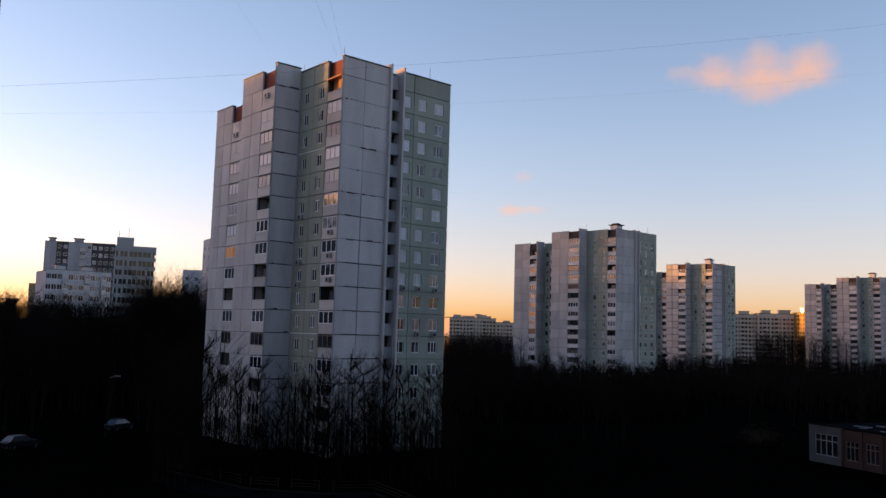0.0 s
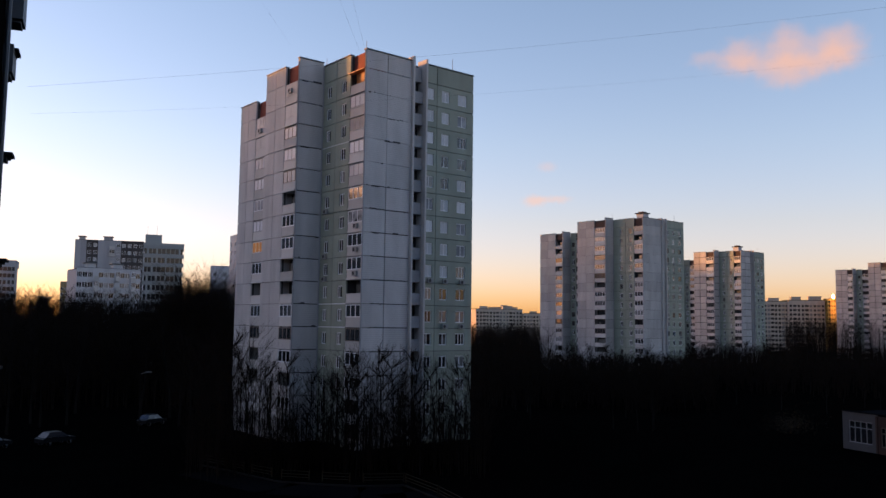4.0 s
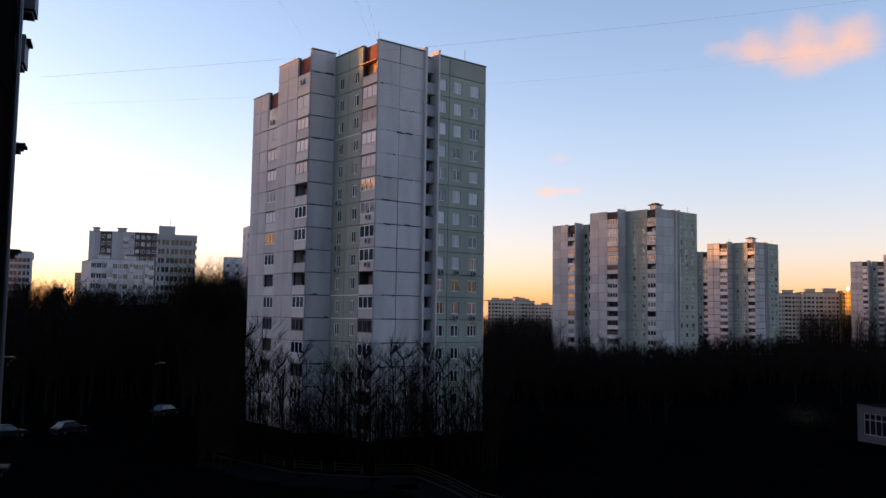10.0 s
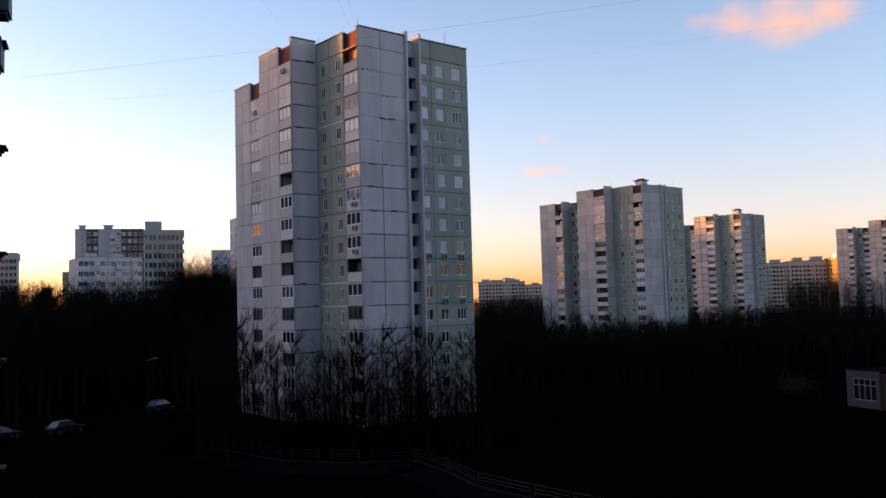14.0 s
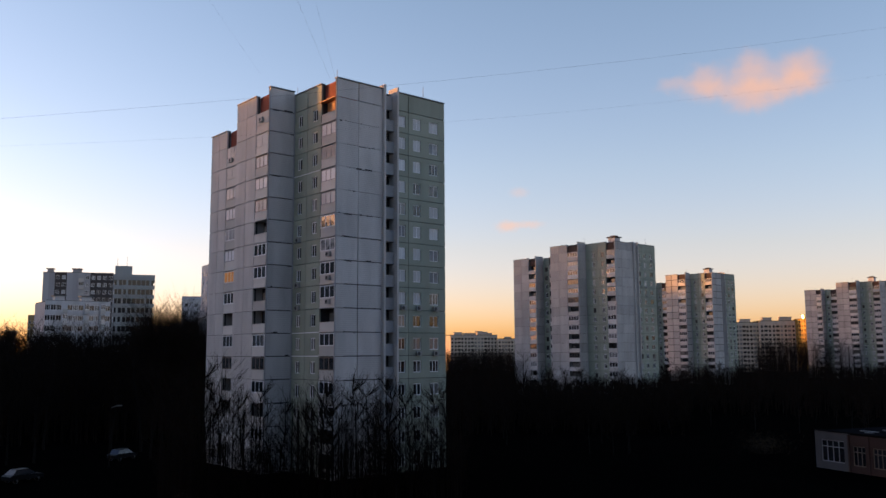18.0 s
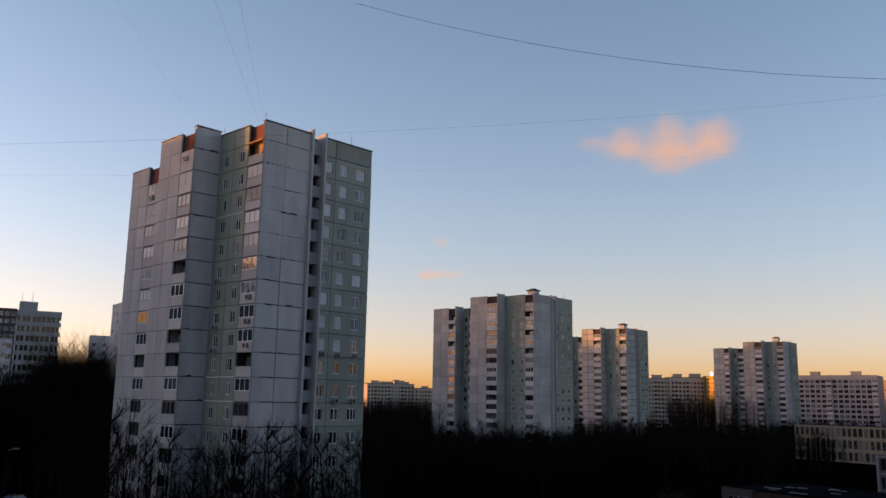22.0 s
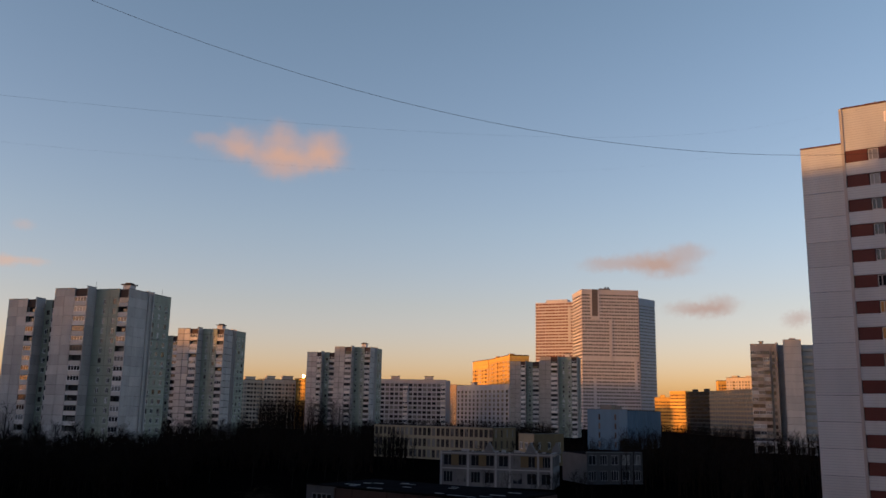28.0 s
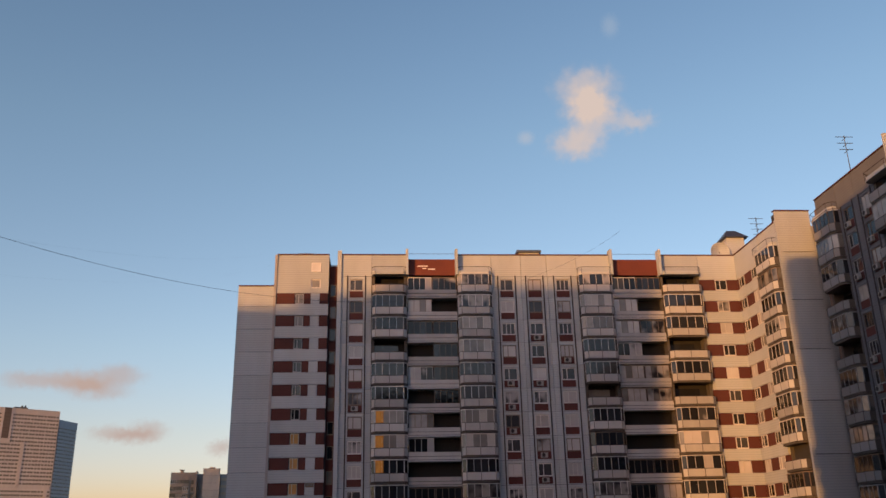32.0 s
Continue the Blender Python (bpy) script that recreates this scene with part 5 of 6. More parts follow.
for k in range(9):
    x0 = 5 + k * step
    wall_panel(low, F, x0, x0 + step, 0, 4.3, BRICK, [(x0 + 0.5, 0.8, step - 1.0, 2.3)], gap=0.0, name="brick_bay")
    window(low, F, x0 + 0.5, 0.8, step - 1.0, 2.3, DARKFRAME, PANE_DARK, (0.33, 0.67), vent=True)
    part("pilaster", shared("lowpil", "pilaster", BRICK, lambda m: m.box(-0.12, 0.12, -0.12, 0, 0, 4.35)), low, at(F, x0, 0, 0))
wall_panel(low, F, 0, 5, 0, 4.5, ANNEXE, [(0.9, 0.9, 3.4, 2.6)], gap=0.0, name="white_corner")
window(low, F, 0.9, 0.9, 3.4, 2.6, SCHOOLTRIM, PANE_DARK, (0.25, 0.5, 0.75), vent=True)
part("roof", Boxes().box(0.2, wl_ - 0.2, 0.3, 14, 4.2, 4.45).mesh("roof", ROOF), low, F)
coping(low, F, 0, wl_, 4.5, -0.15, 0.3, ROOF)
for k in range(16):
    x, y, a, c = rng.uniform(3, wl_ - 4), rng.uniform(1, 12), rng.uniform(0.8, 2.6), rng.uniform(0.3, 0.9)
    part("roof_patch", Boxes().prism([(x, y), (x + a, y + 0.2), (x + a * 0.9, y + c), (x - 0.2, y + c * 0.8)], 4.452, 4.50).mesh("roof_patch", SCHOOLWHITE), low, F)

BROWNBOARD = mat("brown_facing_board", (0.05, 0.044, 0.044))
REDBRICK = mat("red_brick_wall", (0.13, 0.065, 0.045), lines=0.3, var=0.25)
# left skyline
grid_house("apartment_block", "far grey sixteen-storey block against the glow", polar(25.68, 352), polar(21.6, 349), 14, 16, DULLWHITE, 45.4, cols=12, blank=(0, 1, 4, 5), tints={k: BROWNBOARD for k in (2, 3, 8, 9, 10, 11)}, loggias=(6,), win=(1.3, 1.4), huts=((1, 3, 2, 1.5), (10, 3, 3, 1.6)))
grid_house("apartment_block", "white nine-storey block with balconies in front of a taller one", polar(25.48, 246), polar(21.72, 250), 12, 10, WHITEWALL, 28.6, cols=12, loggias=(3, 7, 10), win=(1.35, 1.5), pane=PANE_DARK, flats=("dark", "open", "glazed"), huts=((3, 3, 2.5, 1.4), (10, 3, 2.5, 1.4)))
band_house("apartment_tower", "dull green-grey block of glazed balcony bands with a roof house", polar(21.62, 277), polar(19.10, 277), 12, 13, GREYBAND, 38.3, h=2.85, bar=1.4, band=1.25, pane=PANE_DARK, sides=("front",))
F, wlc = face_frame(polar(21.62, 277), polar(19.10, 277))
hutl = thing("roof_house", "lift house on the flat roof with aerials", "roof house", at(F, 0.4, 3, 38.8))
part("hut_wall", Boxes().box(0, 5.0, 0, 4, 0, 2.9).mesh("hut_wall", GREYBAND), hutl)
part("mast", Boxes().tube((0.6, 1, 2.9), (0.6, 1, 5.5), 0.06, 0.04).tube((3.4, 1, 2.9), (3.4, 1, 6.0), 0.06, 0.04).mesh("mast", METAL), hutl)
grid_house("apartment_block", "pale block whose end wall catches orange sun behind the tower", polar(15.5, 285), polar(12.2, 290), 14, 15, CREAM, EYE + 0.1032 * 285, cols=3, left_cols=3)
grid_house("apartment_block", "low white block half hidden by trees", polar(17.4, 330), polar(15.0, 330), 12, 12, WHITEWALL, EYE + 0.0640 * 330, cols=4)
band_house("apartment_block", "grey block at the edge of the view", polar(31.5, 400), polar(28.9, 398), 14, 13, DULLWHITE, 38.8, sides=("front",))
grid_house("apartment_block", "far brown block in the haze of the glow", polar(26.4, 450), polar(25.7, 448), 12, 11, OCHRE, 33.0, cols=3)
grid_house("apartment_block", "small dark brick block among trees", polar(27.75, 300), polar(27.0, 300), 10, 7, REDBRICK, 20.4, cols=3, huts=((1, 2, 3.2, 1.2),))

LEDGE = mat("dark_cement_ledge", (0.02, 0.02, 0.022), gloss=0.1)
# ---- the viewer's own house, and unseen slabs added to keep the low sun off ----
OD = -UR                                                                # along its front, away from the viewer
own = thing("own_house", "apartment house whose front, coloured as dark as its shade, runs past the viewer", "apartment block", Matrix.Translation(OD * 24.8 - NR * 2.6))
F, wo = face_frame(-OD * 60 - NR * 2.6, OD * 24.8 - NR * 2.6)
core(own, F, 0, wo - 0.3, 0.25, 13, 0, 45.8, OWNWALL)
# unseen upper part added to keep the sun off the returning wing
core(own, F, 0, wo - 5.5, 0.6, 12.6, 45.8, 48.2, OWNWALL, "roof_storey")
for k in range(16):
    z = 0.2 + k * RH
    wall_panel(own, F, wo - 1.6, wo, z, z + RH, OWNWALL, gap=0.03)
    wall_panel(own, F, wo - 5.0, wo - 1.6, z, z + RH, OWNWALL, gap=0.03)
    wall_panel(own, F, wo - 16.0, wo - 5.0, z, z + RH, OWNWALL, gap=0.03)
    part("ledge", shared("ledge", "ledge", LEDGE, lambda m: m.box(-0.35, 0.36, -0.34, 0.25, 0, 0.07).box(-0.3, 0.2, -0.2, 0.2, -0.16, 0).box(-0.3, 0.28, -0.26, 0.2, -0.06, 0)), own, at(F, wo, 0, z + 1.75))
for z, hh, out in ((EYE + 7.9, 2.2, 0.42), (EYE + 6.45, 0.75, 0.24)):
    part("wall_box", Boxes().box(wo - 0.6, wo + 0.3, -out, 0.1, z, z + hh).box(wo - 0.5, wo + 0.2, 0.06 - out, 0.0, z - 0.08, z).mesh("wall_box", METAL), own, F)
part("corner_trim", Boxes().box(wo - 0.02, wo + 0.07, -0.07, 0.2, 0, 45.6).mesh("corner_trim", mat("pale_corner_trim", (0.10, 0.10, 0.11), var=0.3, streaks=1)), own, F)
part("drainpipe", Boxes().tube((wo - 0.9, -0.12, 0), (wo - 0.9, -0.12, 45.6), 0.07, 0.07, 8).mesh("drainpipe", METAL), own, F)

SA = radians(SUN_AZ)
SV, SQ = Vector((math.cos(SA), math.sin(SA), 0)), Vector((-math.sin(SA), math.cos(SA), 0))
# sun blockers outside the view, each as tall as its shadow line needs
for s0, s1, q, top in ((34.3, 60, 150, 47.6), (60, 69, 150, 46.3), (69, 78, 150, 44.6), (77, 93.2, 158, 45.3), (93.2, 128, 158, 48.2), (126, 165, 205, 47.0), (163, 205, 270, 47.5), (203, 330, 460, 55.5), (328, 400, 640, 48.5), (398, 476, 640, 56.0), (476, 561, 800, 47.0), (570, 606, 900, 36.0), (655, 760, 900, 58.0)):
    slab = thing("apartment_block", "tall unseen slab added to shade the yard from the low sun", "apartment block", Matrix.Translation(SV * s0 + SQ * q), "next street")
    G, w = face_frame(SV * s0 + SQ * q, SV * s1 + SQ * q)
    core(slab, G, 0, w, 0, 13, 0, top, WHITEWALL, "slab_wall")
    part("roof", Boxes().box(0.2, w - 0.2, 0.2, 12.8, top, top + 0.2).mesh("roof", ROOF), slab, G)


# ---- bare trees ----
def grow(seed, height, spread, twigs, lean=0.06):
    """Trunk and branches of a leafless tree, as two sets of tapered tubes."""
    r = random.Random(seed)
    trunk, crown = Boxes(), Boxes()
    p, d = Vector((0, 0, -0.2)), Vector((r.uniform(-lean, lean), r.uniform(-lean, lean), 1)).normalized()
    rad, n = height * 0.011 + 0.02, 7
    forks = []
    stem, radii = [p.copy()], [rad]
    for i in range(n):
        q = p + d * height * 0.8 / n
        rad *= 0.84
        stem.append(q.copy())
        radii.append(rad)
        if i >= 1:
            forks += [(q.copy(), i)] * (2 if i < 3 else 3)
        p, d = q, (d + Vector((r.uniform(-0.12, 0.12), r.uniform(-0.12, 0.12), 0.05))).normalized()
    trunk.pipe(stem, radii)
    forks += [(p.copy(), n)] * 3

    def branch(p, d, length, rad, level):
        k = 3 if level == 0 else 2
        for i in range(k):
            q = p + d * length / k
            crown.tube(p, q, rad, rad * 0.75, 4 if level == 0 else 3)
            rad *= 0.75
            p = q
            d = (d + Vector((r.uniform(-0.25, 0.25), r.uniform(-0.25, 0.25), r.uniform(-0.05, 0.28)))).normalized()
            if level < 2:
                for _ in range(twigs - 1 if level else 2):
                    e = (d + Vector((r.uniform(-0.9, 0.9), r.uniform(-0.9, 0.9), r.uniform(-0.2, 0.7)))).normalized()
                    branch(p, e, length * r.uniform(0.35, 0.6), rad * 0.6, level + 1)

    for q, i in forks:
        a = r.uniform(0, 2 * math.pi)
        d = Vector((math.cos(a) * spread, math.sin(a) * spread, r.uniform(0.5, 1.1))).normalized()
        branch(q, d, height * r.uniform(0.2, 0.34) * (1.15 - 0.09 * i), height * 0.0045, 0)
    return trunk, crown


KINDS = []
for seed, height, spread, twigs, bark in ((1, 12, 0.8, 3, BARK), (2, 12, 0.6, 3, BIRCH), (3, 12, 1.0, 3, BARK), (4, 12, 0.7, 4, BARK), (5, 12, 0.5, 3, BIRCH), (6, 12, 0.9, 3, BARK)):
    t_, c_ = grow(seed, height, spread, twigs)
    KINDS.append((t_.mesh("trunk", bark), c_.mesh("crown", TWIG), bark is BIRCH))


def tree(x, y, height, kind, turn):
    trunk_me, crown_me, birch = KINDS[kind]
    ob = thing("birch" if birch else "bare_tree", "leafless birch with a pale trunk and fine twigs" if birch else "leafless dark tree with fine twigs", "tree",
               pose(x, y, 0, 0, 0, turn) @ Matrix.Scale(height / 12.0, 4), "trees in the yard")
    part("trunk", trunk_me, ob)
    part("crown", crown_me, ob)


tr = random.Random(11)
# by the foot of the near tower
for az, d, hgt, kind in ((15.6, 92, 15, 1), (14.6, 95, 13, 4), (13.0, 93, 11, 3), (12.2, 97, 12, 0), (10.9, 94, 10, 2), (9.4, 92, 9.5, 5), (8.2, 90, 12.5, 1), (7.7, 92, 11.5, 3),
                         (5.9, 92, 13, 0), (5.0, 90, 12.5, 2), (3.7, 94, 12, 3), (2.3, 96, 11, 5), (0.9, 99, 11, 0), (-0.5, 102, 11.5, 3), (16.6, 96, 14, 0), (17.4, 99, 13, 3)):
    q = polar(az, d)
    tree(q.x, q.y, hgt, kind, tr.uniform(0, 360))


for _ in range(7):
    q = polar(tr.uniform(-1.5, 18), tr.uniform(82, 96))
    tree(q.x, q.y, tr.uniform(7, 10.5), tr.randrange(6), tr.uniform(0, 360))


def scatter(count, az0, az1, d0, d1, tan_top, jitter=0.25, low=7.0):
    """Trees between two azimuths whose tops keep under a line of sight."""
    for _ in range(count):
        az, d = tr.uniform(az0, az1), tr.uniform(d0, d1)
        top = EYE + d * (tan_top(az) if callable(tan_top) else tan_top)
        h = max(low, top * tr.uniform(1 - jitter, 1.0))
        q = polar(az, d)
        tree(q.x, q.y, min(h, 24), tr.randrange(6), tr.uniform(0, 360))


scatter(30, 17.0, 31.0, 120, 215, 0.036)
scatter(24, 16.3, 19.4, 150, 200, 0.051, 0.12)
scatter(12, 25.0, 29.5, 160, 215, 0.042, 0.25)
scatter(16, -1.0, -5.0, 130, 240, -0.008)
scatter(34, -5.0, -14.5, 120, 235, -0.038)
scatter(13, -4.5, -15.0, 160, 235, -0.014, 0.2)
scatter(12, -14.0, -23.0, 150, 330, -0.022)
scatter(8, -14.0, -23.5, 200, 330, -0.004, 0.2)
scatter(12, -22.5, -27.5, 150, 250, -0.036)
scatter(5, -27.0, -40.0, 190, 235, -0.036)
scatter(10, -27.0, -45.0, 290, 420, -0.010)
scatter(18, -44.5, -56.0, 130, 340, -0.030)
scatter(10, -34.0, -44.0, 120, 155, -0.065, low=5)


def blade(b, r, p, d, length, width):
    """A thin tapering twig."""
    s = Vector((r.uniform(-1, 1), r.uniform(-1, 1), 0)).normalized() * width / 2
    k = len(b.v)
    b.v += [tuple(p - s), tuple(p + s), tuple(p + d * length)]
    b.f.append((k, k + 1, k + 2))


def far_wood(az0, az1, d0, d1, count, top, seed, stem=0.16, wide=1.0, twigs=3):
    """Far bare woods: many thin trees joined, too many to count."""
    r = random.Random(seed)
    b = Boxes()
    for _ in range(count):
        q = polar(r.uniform(az0, az1), r.uniform(d0, d1))
        h = top * r.uniform(0.65, 1.0)
        b.tube(q, q + Vector((0, 0, h * 0.85)), stem, 0.03, 3)
        for _ in range(22):
            a, l = r.uniform(0, 6.283), h * r.uniform(0.12, 0.28)
            p = q + Vector((0, 0, h * r.uniform(0.15, 0.82)))
            blade(b, r, p, Vector((math.cos(a) * 0.75, math.sin(a) * 0.75, 0.8)), l, 0.10 * wide)
            for _ in range(twigs):
                c = p + Vector((math.cos(a) * 0.75, math.sin(a) * 0.75, 0.8)) * l * r.uniform(0.3, 0.9)
                a2 = a + r.uniform(-1, 1)
                blade(b, r, c, Vector((math.cos(a2) * 0.7, math.sin(a2) * 0.7, r.uniform(0.3, 1.1))), l * r.uniform(0.3, 0.6), 0.06 * wide)
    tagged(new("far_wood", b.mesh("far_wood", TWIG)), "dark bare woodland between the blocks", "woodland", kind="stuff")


far_wood(16, 33, 150, 330, 1100, 17, 1)
far_wood(15.5, 33, 225, 242, 1300, 23.5, 12)
far_wood(16.3, 19.9, 150, 190, 300, 25.8, 21, 0.05, 0.5, 9)
# low twig band added to darken the strip along the near tower's base
far_wood(0.5, 16.5, 85, 90, 240, 3.4, 11, 0.03, 0.4, 9)
far_wood(0, -16, 150, 245, 1000, 9.2, 2)
far_wood(0, -6, 250, 600, 500, 17, 3)
far_wood(-14, -30, 200, 430, 1300, 9.8, 4)
far_wood(-27, -40, 270, 500, 700, 11, 5)
far_wood(-40, -46, 230, 345, 160, 6.5, 10, 0.08, 0.6)
far_wood(-44, -60, 150, 560, 1200, 10.5, 6)
far_wood(-20.3, -26.3, 430, 560, 330, 23, 7)
# extra thickets of hair-thin twigs imitate the tower foot's fade into shade
far_wood(-1.5, 18.5, 80, 94, 150, 12.5, 8, 0.035, 0.26, 11)
far_wood(-1.5, 18.5, 82, 93, 260, 7.0, 16, 0.03, 0.26, 9)
far_wood(14.2, 16.6, 90, 95, 7, 16.0, 9, 0.06, 0.35, 12)


# ---- yard: drive, cars, low fence, lamp ----
def ribbon(name, pts, width, z, material, label):
    """A strip of ground along a line of points."""
    b = Boxes()
    for (x0, y0), (x1, y1) in zip(pts, pts[1:]):
        d = Vector((x1 - x0, y1 - y0, 0)).normalized()
        n = Vector((-d.y, d.x, 0)) * width / 2
        k = len(b.v)
        b.v += [(x0 - n.x, y0 - n.y, z), (x1 - n.x, y1 - n.y, z), (x1 + n.x, y1 + n.y, z), (x0 + n.x, y0 + n.y, z)]
        b.f.append((k, k + 1, k + 2, k + 3))
    return tagged(new(name, b.mesh(name, material)), label, name, kind="structure")


line = [(polar(az, EYE / tn).x, polar(az, EYE / tn).y) for az, tn in
        ((17.5, .158), (15.63, .1654), (14.42, .1710), (12.57, .1782), (9.94, .1819), (7.22, .1846), (4.25, .1836), (1.98, .1985), (0.1, .2149), (-3.63, .2306), (-9, .25))]
ribbon("road", [(x * 0.94, y * 0.94) for x, y in line], 5.0, 0.02, ASPHALT, "dark asphalt drive through the yard")
kerb = thing("kerb", "worn pale kerb stones beside the drive", "kerb", Matrix(), kind="structure")
for (x0, y0), (x1, y1) in zip(line, line[1:]):
    p, q = Vector((x0, y0, 0)) * 0.975, Vector((x1, y1, 0)) * 0.975
    n = max(1, int((q - p).length / 1.1))
    Fk, wk = face_frame(p, q)
    me = shared(("kerb", round(wk / n, 2)), "kerb_stone", KERB, lambda m: m.box(0.02, wk / n - 0.02, 0, 0.16, 0, 0.15))
    for k in range(n):
        part("kerb_stone", me, kerb, at(Fk, k * wk / n, 0, 0))
for i, ((x0, y0), (x1, y1)) in enumerate(zip(line, line[1:])):
    p, q = Vector((x0, y0, 0)), Vector((x1, y1, 0))
    length = (q - p).length
    Fk, wk = face_frame(p, q)
    n = max(1, round(length / 4.5))
    for k in range(n):
        f = thing("fence_section", "low painted metal fence section beside the drive", "fence", at(Fk, k * wk / n + 0.3, 0, 0), "low fence")
        a = wk / n - 1.2 if i < 5 else wk / n - 0.3
        me_r = shared(("rail", round(a, 2)), "rail", RAILPAINT, lambda m: m.box(0, a, -0.025, 0.025, -0.025, 0.025))
        for z in (0.25, 0.5, 0.8):
            part("rail", me_r, f, at(Fk, k * wk / n + 0.3, 0, z))
        me_p = shared("post", "post", RAILPAINT, lambda m: m.box(-0.04, 0.04, -0.04, 0.04, 0, 0.88))
        for x in (0.05, a - 0.05):
            part("post", me_p, f, at(Fk, k * wk / n + 0.3 + x, 0, 0))


def car(az, tn, turn, paint, label):
    q = polar(az, EYE / tn)
    M = pose(q.x, q.y, 0, 0, 0, turn)
    c = thing("parked_car", label, "car", M, "parked cars")
    body = Boxes()
    prof = [(-2.1, 0.35), (2.1, 0.35), (2.15, 0.75), (1.2, 0.88), (-1.75, 0.95), (-2.12, 0.8)]
    body.v = [(x, s * 0.82, z) for s in (-1, 1) for x, z in prof]
    body.f = [tuple(range(6)), tuple(reversed(range(6, 12)))] + [((i + 1) % 6, i, i + 6, (i + 1) % 6 + 6) for i in range(6)]
    part("body", body.mesh("body", paint), c)
    cab = Boxes()
    prof = [(1.2, 0.88), (0.45, 1.42), (-1.2, 1.46), (-1.75, 0.95)]
    cab.v = [(x, s * (0.78 if z < 1.2 else 0.62), z) for s in (-1, 1) for x, z in prof]
    cab.f = [tuple(range(4)), tuple(reversed(range(4, 8)))] + [((i + 1) % 4, i, i + 4, (i + 1) % 4 + 4) for i in range(4)]
    part("cabin_glass", cab.mesh("cabin_glass", PANE_DARK), c)
    part("roof_panel", Boxes().box(-1.18, 0.42, -0.6, 0.6, 1.44, 1.49).mesh("roof_panel", paint), c)
    for x in (-1.35, 1.35):
        for s in (-1, 1):
            wheel = Boxes().tube((x, s * 0.62, 0.32), (x, s * 0.84, 0.32), 0.32, 0.32, 14)
            part("wheel", wheel.mesh("wheel", STRIP), c)
            part("rim", Boxes().prism([(x + 0.2 * math.cos(a * 0.785), s * 0.845 + 0.004 * math.sin(a)) for a in range(3)], 0.2, 0.44).mesh("rim", METAL), c)


# silver taken down nearly to black for cars lost in the dark
SILVER = mat("silver_car_paint", (0.008, 0.009, 0.011), rough=0.35, bump=0, gloss=0.07)
car(26.18, .1323, 62, SILVER, "silver saloon car parked in the dark yard")
car(20.63, .1150, 70, SILVER, "pale saloon car parked by the trees")
car(29.70, .1338, 55, SILVER, "silver car parked near the house")

lamp = thing("street_lamp", "unlit street lamp on a tall pole among trees", "street lamp", Matrix.Translation(polar(21.4, 118)))
part("pole", Boxes().tube((0, 0, 0), (0, 0, 7.6), 0.10, 0.06, 8).mesh("pole", BARK), lamp)
part("arm", Boxes().tube((0, 0, 7.5), (0.9, -0.3, 7.8), 0.05, 0.04, 6).mesh("arm", METAL), lamp)
part("lamp_head", Boxes().box(0.8, 1.5, -0.5, -0.2, 7.72, 7.86).mesh("lamp_head", METAL), lamp)

bush = Boxes()
br = random.Random(5)
bc = polar(-20.5, 128)
for _ in range(1700):
    p = bc + Vector((br.gauss(0, 1.6), br.gauss(0, 1.6), 1.4 + br.gauss(0, 0.8)))
    if p.z < 0.1:
        continue
    s = 0.065
    k = len(bush.v)
    bush.v += [tuple(p + Vector((br.uniform(-s, s), br.uniform(-s, s), br.uniform(-s, s)))) for _ in range(3)]
    bush.f.append((k, k + 1, k + 2))
shrub = thing("shrub", "low shrub that still holds yellow leaves", "shrub", Matrix.Translation(bc))
part("leaves", bush.mesh("leaves", mat("yellow_leaves", (0.06, 0.036, 0.008))), shrub, Matrix())
stems = Boxes()
for i in range(9):
    a = i * 0.7
    stems.tube(bc, bc + Vector((1.3 * math.cos(a), 1.3 * math.sin(a), 2.2)), 0.04, 0.02, 4)
part("twig_clump", stems.mesh("twig_clump", BARK), shrub, Matrix())


# ---- cables across the yard ----
def cable(p, q, sag, r, label):
    p, q = Vector(p), Vector(q)
    cu = bpy.data.curves.new("cable", "CURVE")
    cu.dimensions, cu.bevel_depth, cu.bevel_resolution = "3D", r, 1
    sp = cu.splines.new("POLY")
    sp.points.add(40)
    for i in range(41):
        k = i / 40
        v = p.lerp(q, k) - Vector((0, 0, 4 * sag * k * (1 - k)))
        sp.points[i].co = (*v, 1)
    cu.materials.append(CABLE)
    tagged(new("cable", cu), label, "cable")


cable((-1.3, 49.1, EYE + 24.5), (*RP(30.4, -1.0).xy, EYE + 37.0), 13.7, 0.0115, "thin black cable slung across the yard to the long block")
cable((-12.0, 22.0, EYE + 6.3), (*RP(RS(-57.5), 0.5).xy, EYE + 34.2), 2.7, 0.0021, "thin black cable running up to the roof of the long block")
cable((-12.0, 22.2, EYE + 5.6), (*RP(RS(-60.0), 0.5).xy, EYE + 34.2), 4.6, 0.0010, "very thin cable below another")


def roof_cable(az0, az1, d1, tn, r):
    """An aerial cable from the near tower's roof up over the viewer's house."""
    p, q = polar(az0, 99.0, 47.3), polar(az1, d1, EYE + d1 * tn)
    cable(p, p.lerp(q, 2.3), 0.0, r, "thin aerial cable from the roof of the near tower")


roof_cable(7.9, 11.06, 72.0, 0.465, 0.006)
roof_cable(7.5, 9.5, 72.0, 0.467, 0.006)
roof_cable(12.6, 16.6, 80.0, 0.43, 0.004)


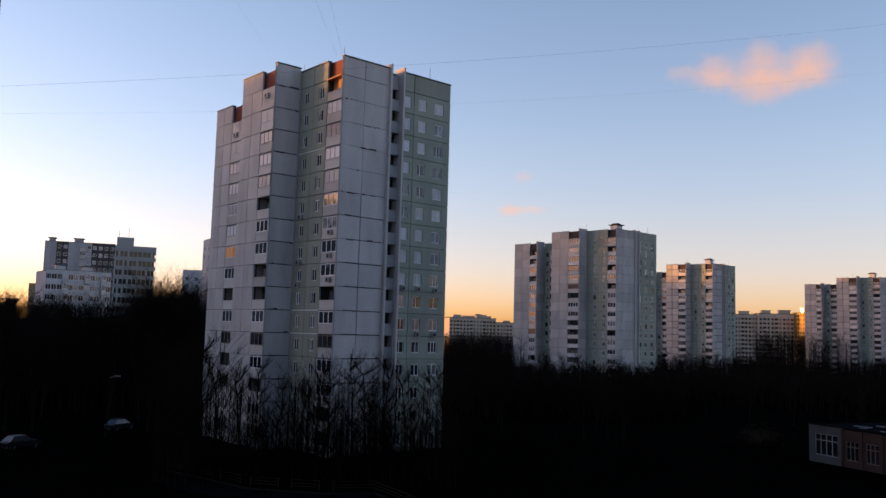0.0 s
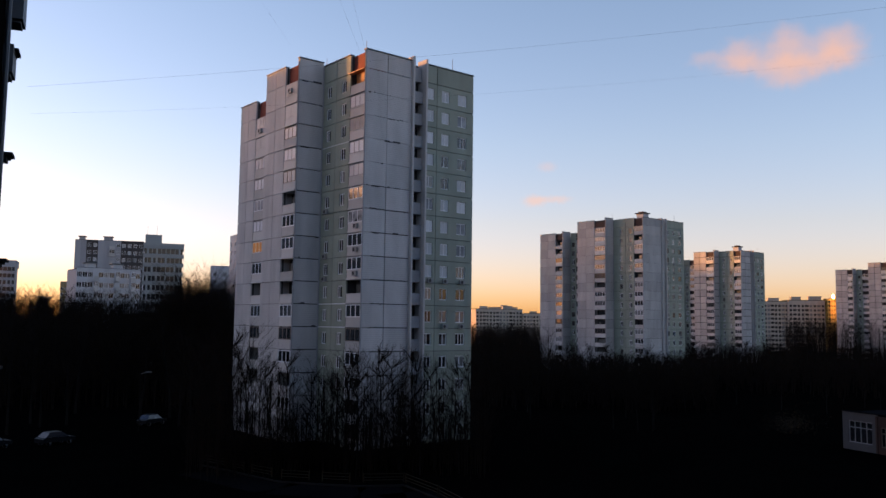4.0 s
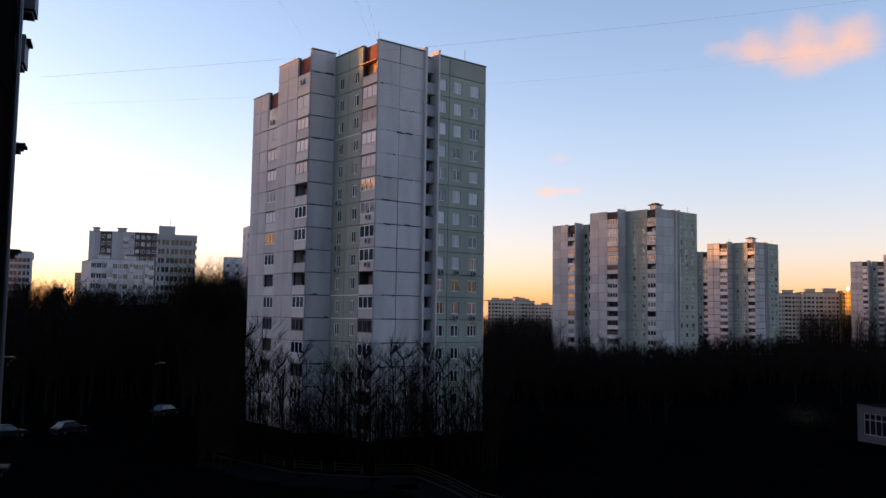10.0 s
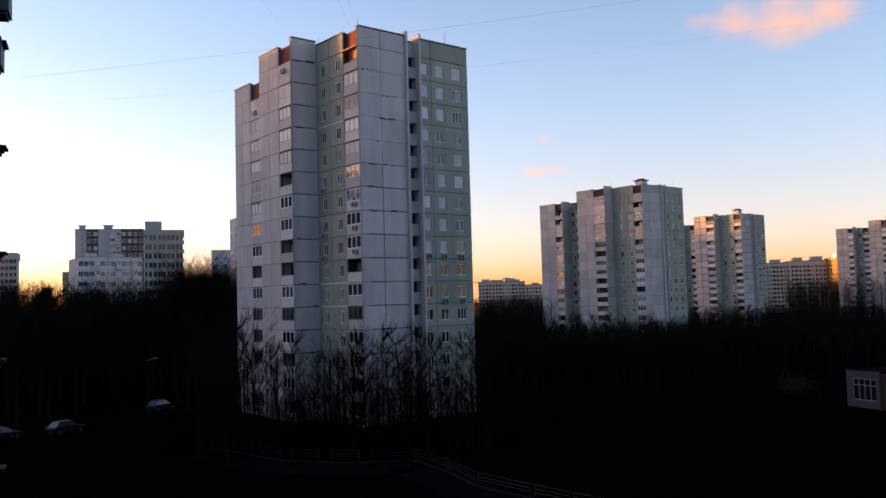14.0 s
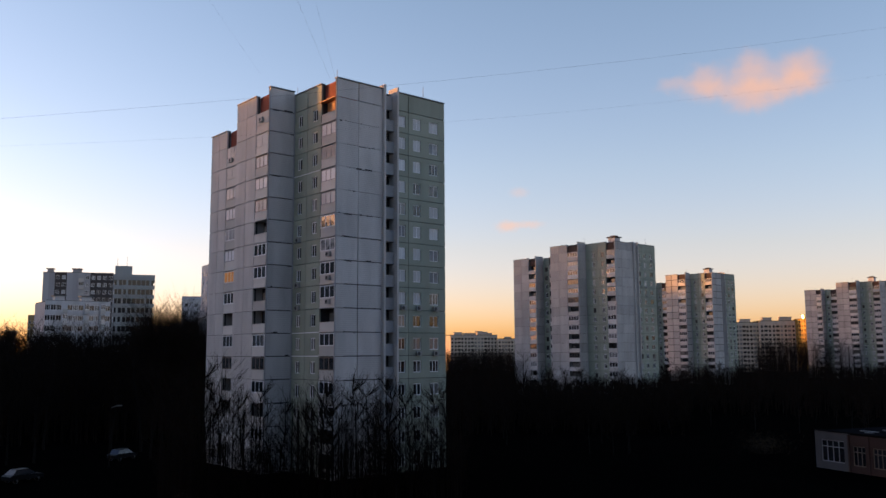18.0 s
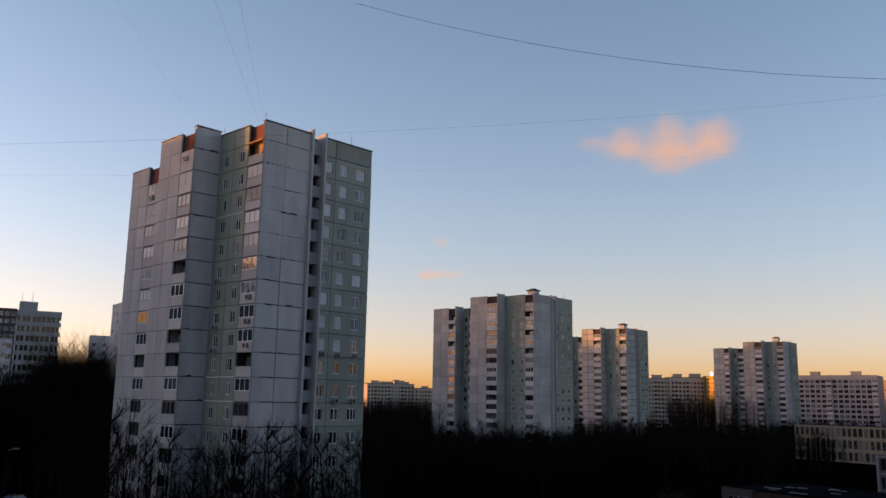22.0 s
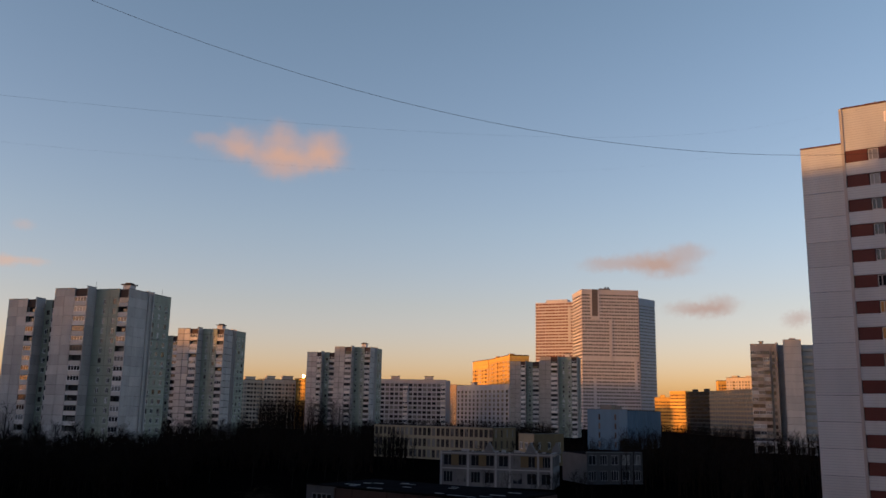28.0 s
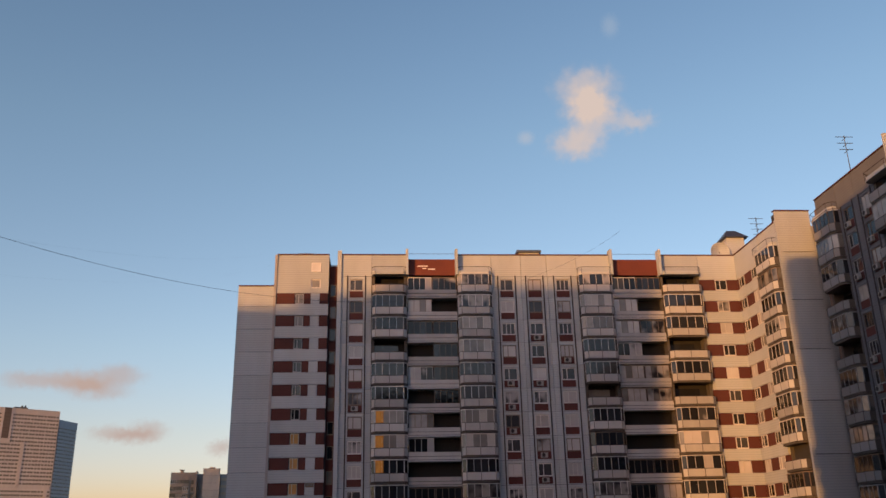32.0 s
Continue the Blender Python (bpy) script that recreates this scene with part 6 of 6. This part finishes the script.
# ---- small evening clouds, far beyond everything ----
def cloud(az, tn, wide, high, blobs, color, strength, density, seed):
    d = 3200.0
    c = polar(az, d, EYE + d * tn)
    w, h = d * math.radians(wide), d * math.radians(high)
    me = bpy.data.meshes.new("cloud")
    me.from_pydata([(-w, -h, 0), (w, -h, 0), (w, h, 0), (-w, h, 0)], [], [(0, 1, 2, 3)])
    m = bpy.data.materials.new("cloud_vapour")
    m.use_nodes = True
    n, l = m.node_tree.nodes, m.node_tree.links
    n.clear()
    co = n.new("ShaderNodeTexCoord")
    nz = n.new("ShaderNodeTexNoise")
    nz.noise_dimensions = "4D"
    nz.inputs["W"].default_value, nz.inputs["Scale"].default_value, nz.inputs["Detail"].default_value = seed, 9.0 / w, 5.0
    l.new(co.outputs["Object"], nz.inputs[0])
    off = n.new("ShaderNodeVectorMath")
    off.operation = "MULTIPLY_ADD"
    off.inputs[1].default_value, off.inputs[2].default_value = (0.36 * h,) * 3, (-0.18 * h,) * 3
    l.new(nz.outputs["Color"], off.inputs[0])
    add = n.new("ShaderNodeVectorMath")
    l.new(co.outputs["Object"], add.inputs[0])
    l.new(off.outputs[0], add.inputs[1])
    total = None
    for bx, by, rx, ry, amp in blobs:
        mp = n.new("ShaderNodeMapping")
        mp.vector_type = "TEXTURE"
        mp.inputs["Location"].default_value, mp.inputs["Scale"].default_value = (-bx * w, by * h, 0), (rx * w, ry * h, 1e6)
        l.new(add.outputs[0], mp.inputs[0])
        ln = n.new("ShaderNodeVectorMath")
        ln.operation = "LENGTH"
        l.new(mp.outputs[0], ln.inputs[0])
        rg = n.new("ShaderNodeMapRange")
        rg.interpolation_type = "SMOOTHERSTEP"
        rg.inputs[1].default_value, rg.inputs[2].default_value, rg.inputs[3].default_value, rg.inputs[4].default_value = 0.0, 1.05, 1.1 * amp, 0.0
        l.new(ln.outputs["Value"], rg.inputs[0])
        if total is None:
            total = rg.outputs[0]
        else:
            s = n.new("ShaderNodeMath")
            s.operation = "ADD"
            l.new(total, s.inputs[0])
            l.new(rg.outputs[0], s.inputs[1])
            total = s.outputs[0]
    fl = n.new("ShaderNodeMath")
    fl.operation = "MULTIPLY"
    fl.use_clamp = True
    l.new(total, fl.inputs[0])
    fl.inputs[1].default_value = density
    tp, em, mx, out = n.new("ShaderNodeBsdfTransparent"), n.new("ShaderNodeEmission"), n.new("ShaderNodeMixShader"), n.new("ShaderNodeOutputMaterial")
    em.inputs[0].default_value, em.inputs[1].default_value = (*color, 1), strength
    l.new(fl.outputs[0], mx.inputs[0])
    l.new(tp.outputs[0], mx.inputs[1])
    l.new(em.outputs[0], mx.inputs[2])
    l.new(mx.outputs[0], out.inputs[0])
    me.materials.append(m)
    ob = new("cloud", me)
    ob.matrix_basis = look(c, (0, 0, EYE))
    tagged(ob, "small soft evening cloud tinted by the low sun", "cloud", "clouds", "structure")


PINK, DUSK = (0.32, 0.20, 0.17), (0.265, 0.185, 0.17)
cloud(-20.8, 0.306, 8.0, 3.7, ((-0.62, 0.10, 0.22, 0.22, 0.5), (-0.36, 0.12, 0.26, 0.40, 0.8), (0.0, 0.18, 0.26, 0.52, 1.0), (0.02, -0.25, 0.36, 0.42, 1.0), (0.36, 0.14, 0.30, 0.46, 1.0), (0.30, -0.12, 0.4, 0.36, 0.8), (-0.28, -0.08, 0.4, 0.3, 0.7)), PINK, 1.0, 0.62, 1.0)
cloud(-46.4, 0.174, 5.8, 2.5, ((-0.45, 0.0, 0.5, 0.32, 0.8), (0.0, 0.05, 0.45, 0.42, 0.9), (0.4, 0.25, 0.4, 0.40, 0.8), (0.2, -0.15, 0.5, 0.4, 0.8)), DUSK, 1.0, 0.7, 2.0)
cloud(-49.7, 0.120, 3.6, 1.8, ((-0.3, 0.0, 0.55, 0.4, 0.8), (0.3, 0.15, 0.5, 0.5, 0.8), (0.1, -0.1, 0.6, 0.4, 0.8)), DUSK, 1.0, 0.65, 3.0)
cloud(-55.2, 0.105, 1.9, 1.3, ((0.0, 0.0, 0.6, 0.6, 0.9), (0.3, 0.2, 0.5, 0.5, 0.5)), DUSK, 1.0, 0.5, 4.0)
cloud(-82.0, 0.52, 6.6, 4.9, ((-0.1, 0.5, 0.5, 0.4, 0.8), (-0.25, -0.35, 0.42, 0.38, 1.0), (0.0, 0.05, 0.42, 0.5, 0.9), (0.42, -0.12, 0.3, 0.24, 0.7), (-0.12, 0.2, 0.4, 0.4, 0.7)), (0.36, 0.27, 0.25), 1.0, 0.75, 5.0)
cloud(-76.6, 0.50, 1.3, 1.1, ((0, 0, 0.7, 0.7, 0.8),), (0.28, 0.26, 0.29), 1.0, 0.5, 6.0)
cloud(-83.6, 0.655, 1.6, 1.6, ((0, 0, 0.6, 0.8, 0.7),), (0.26, 0.26, 0.30), 1.0, 0.35, 7.0)
cloud(-5.0, 0.149, 2.6, 1.0, ((-0.25, 0, 0.45, 0.6, 0.9), (0.3, 0.1, 0.6, 0.4, 0.6)), (0.36, 0.24, 0.20), 1.0, 0.75, 8.0)
cloud(-5.2, 0.190, 1.4, 0.9, ((0, 0, 0.7, 0.6, 0.6),), (0.34, 0.23, 0.20), 1.0, 0.5, 9.0)
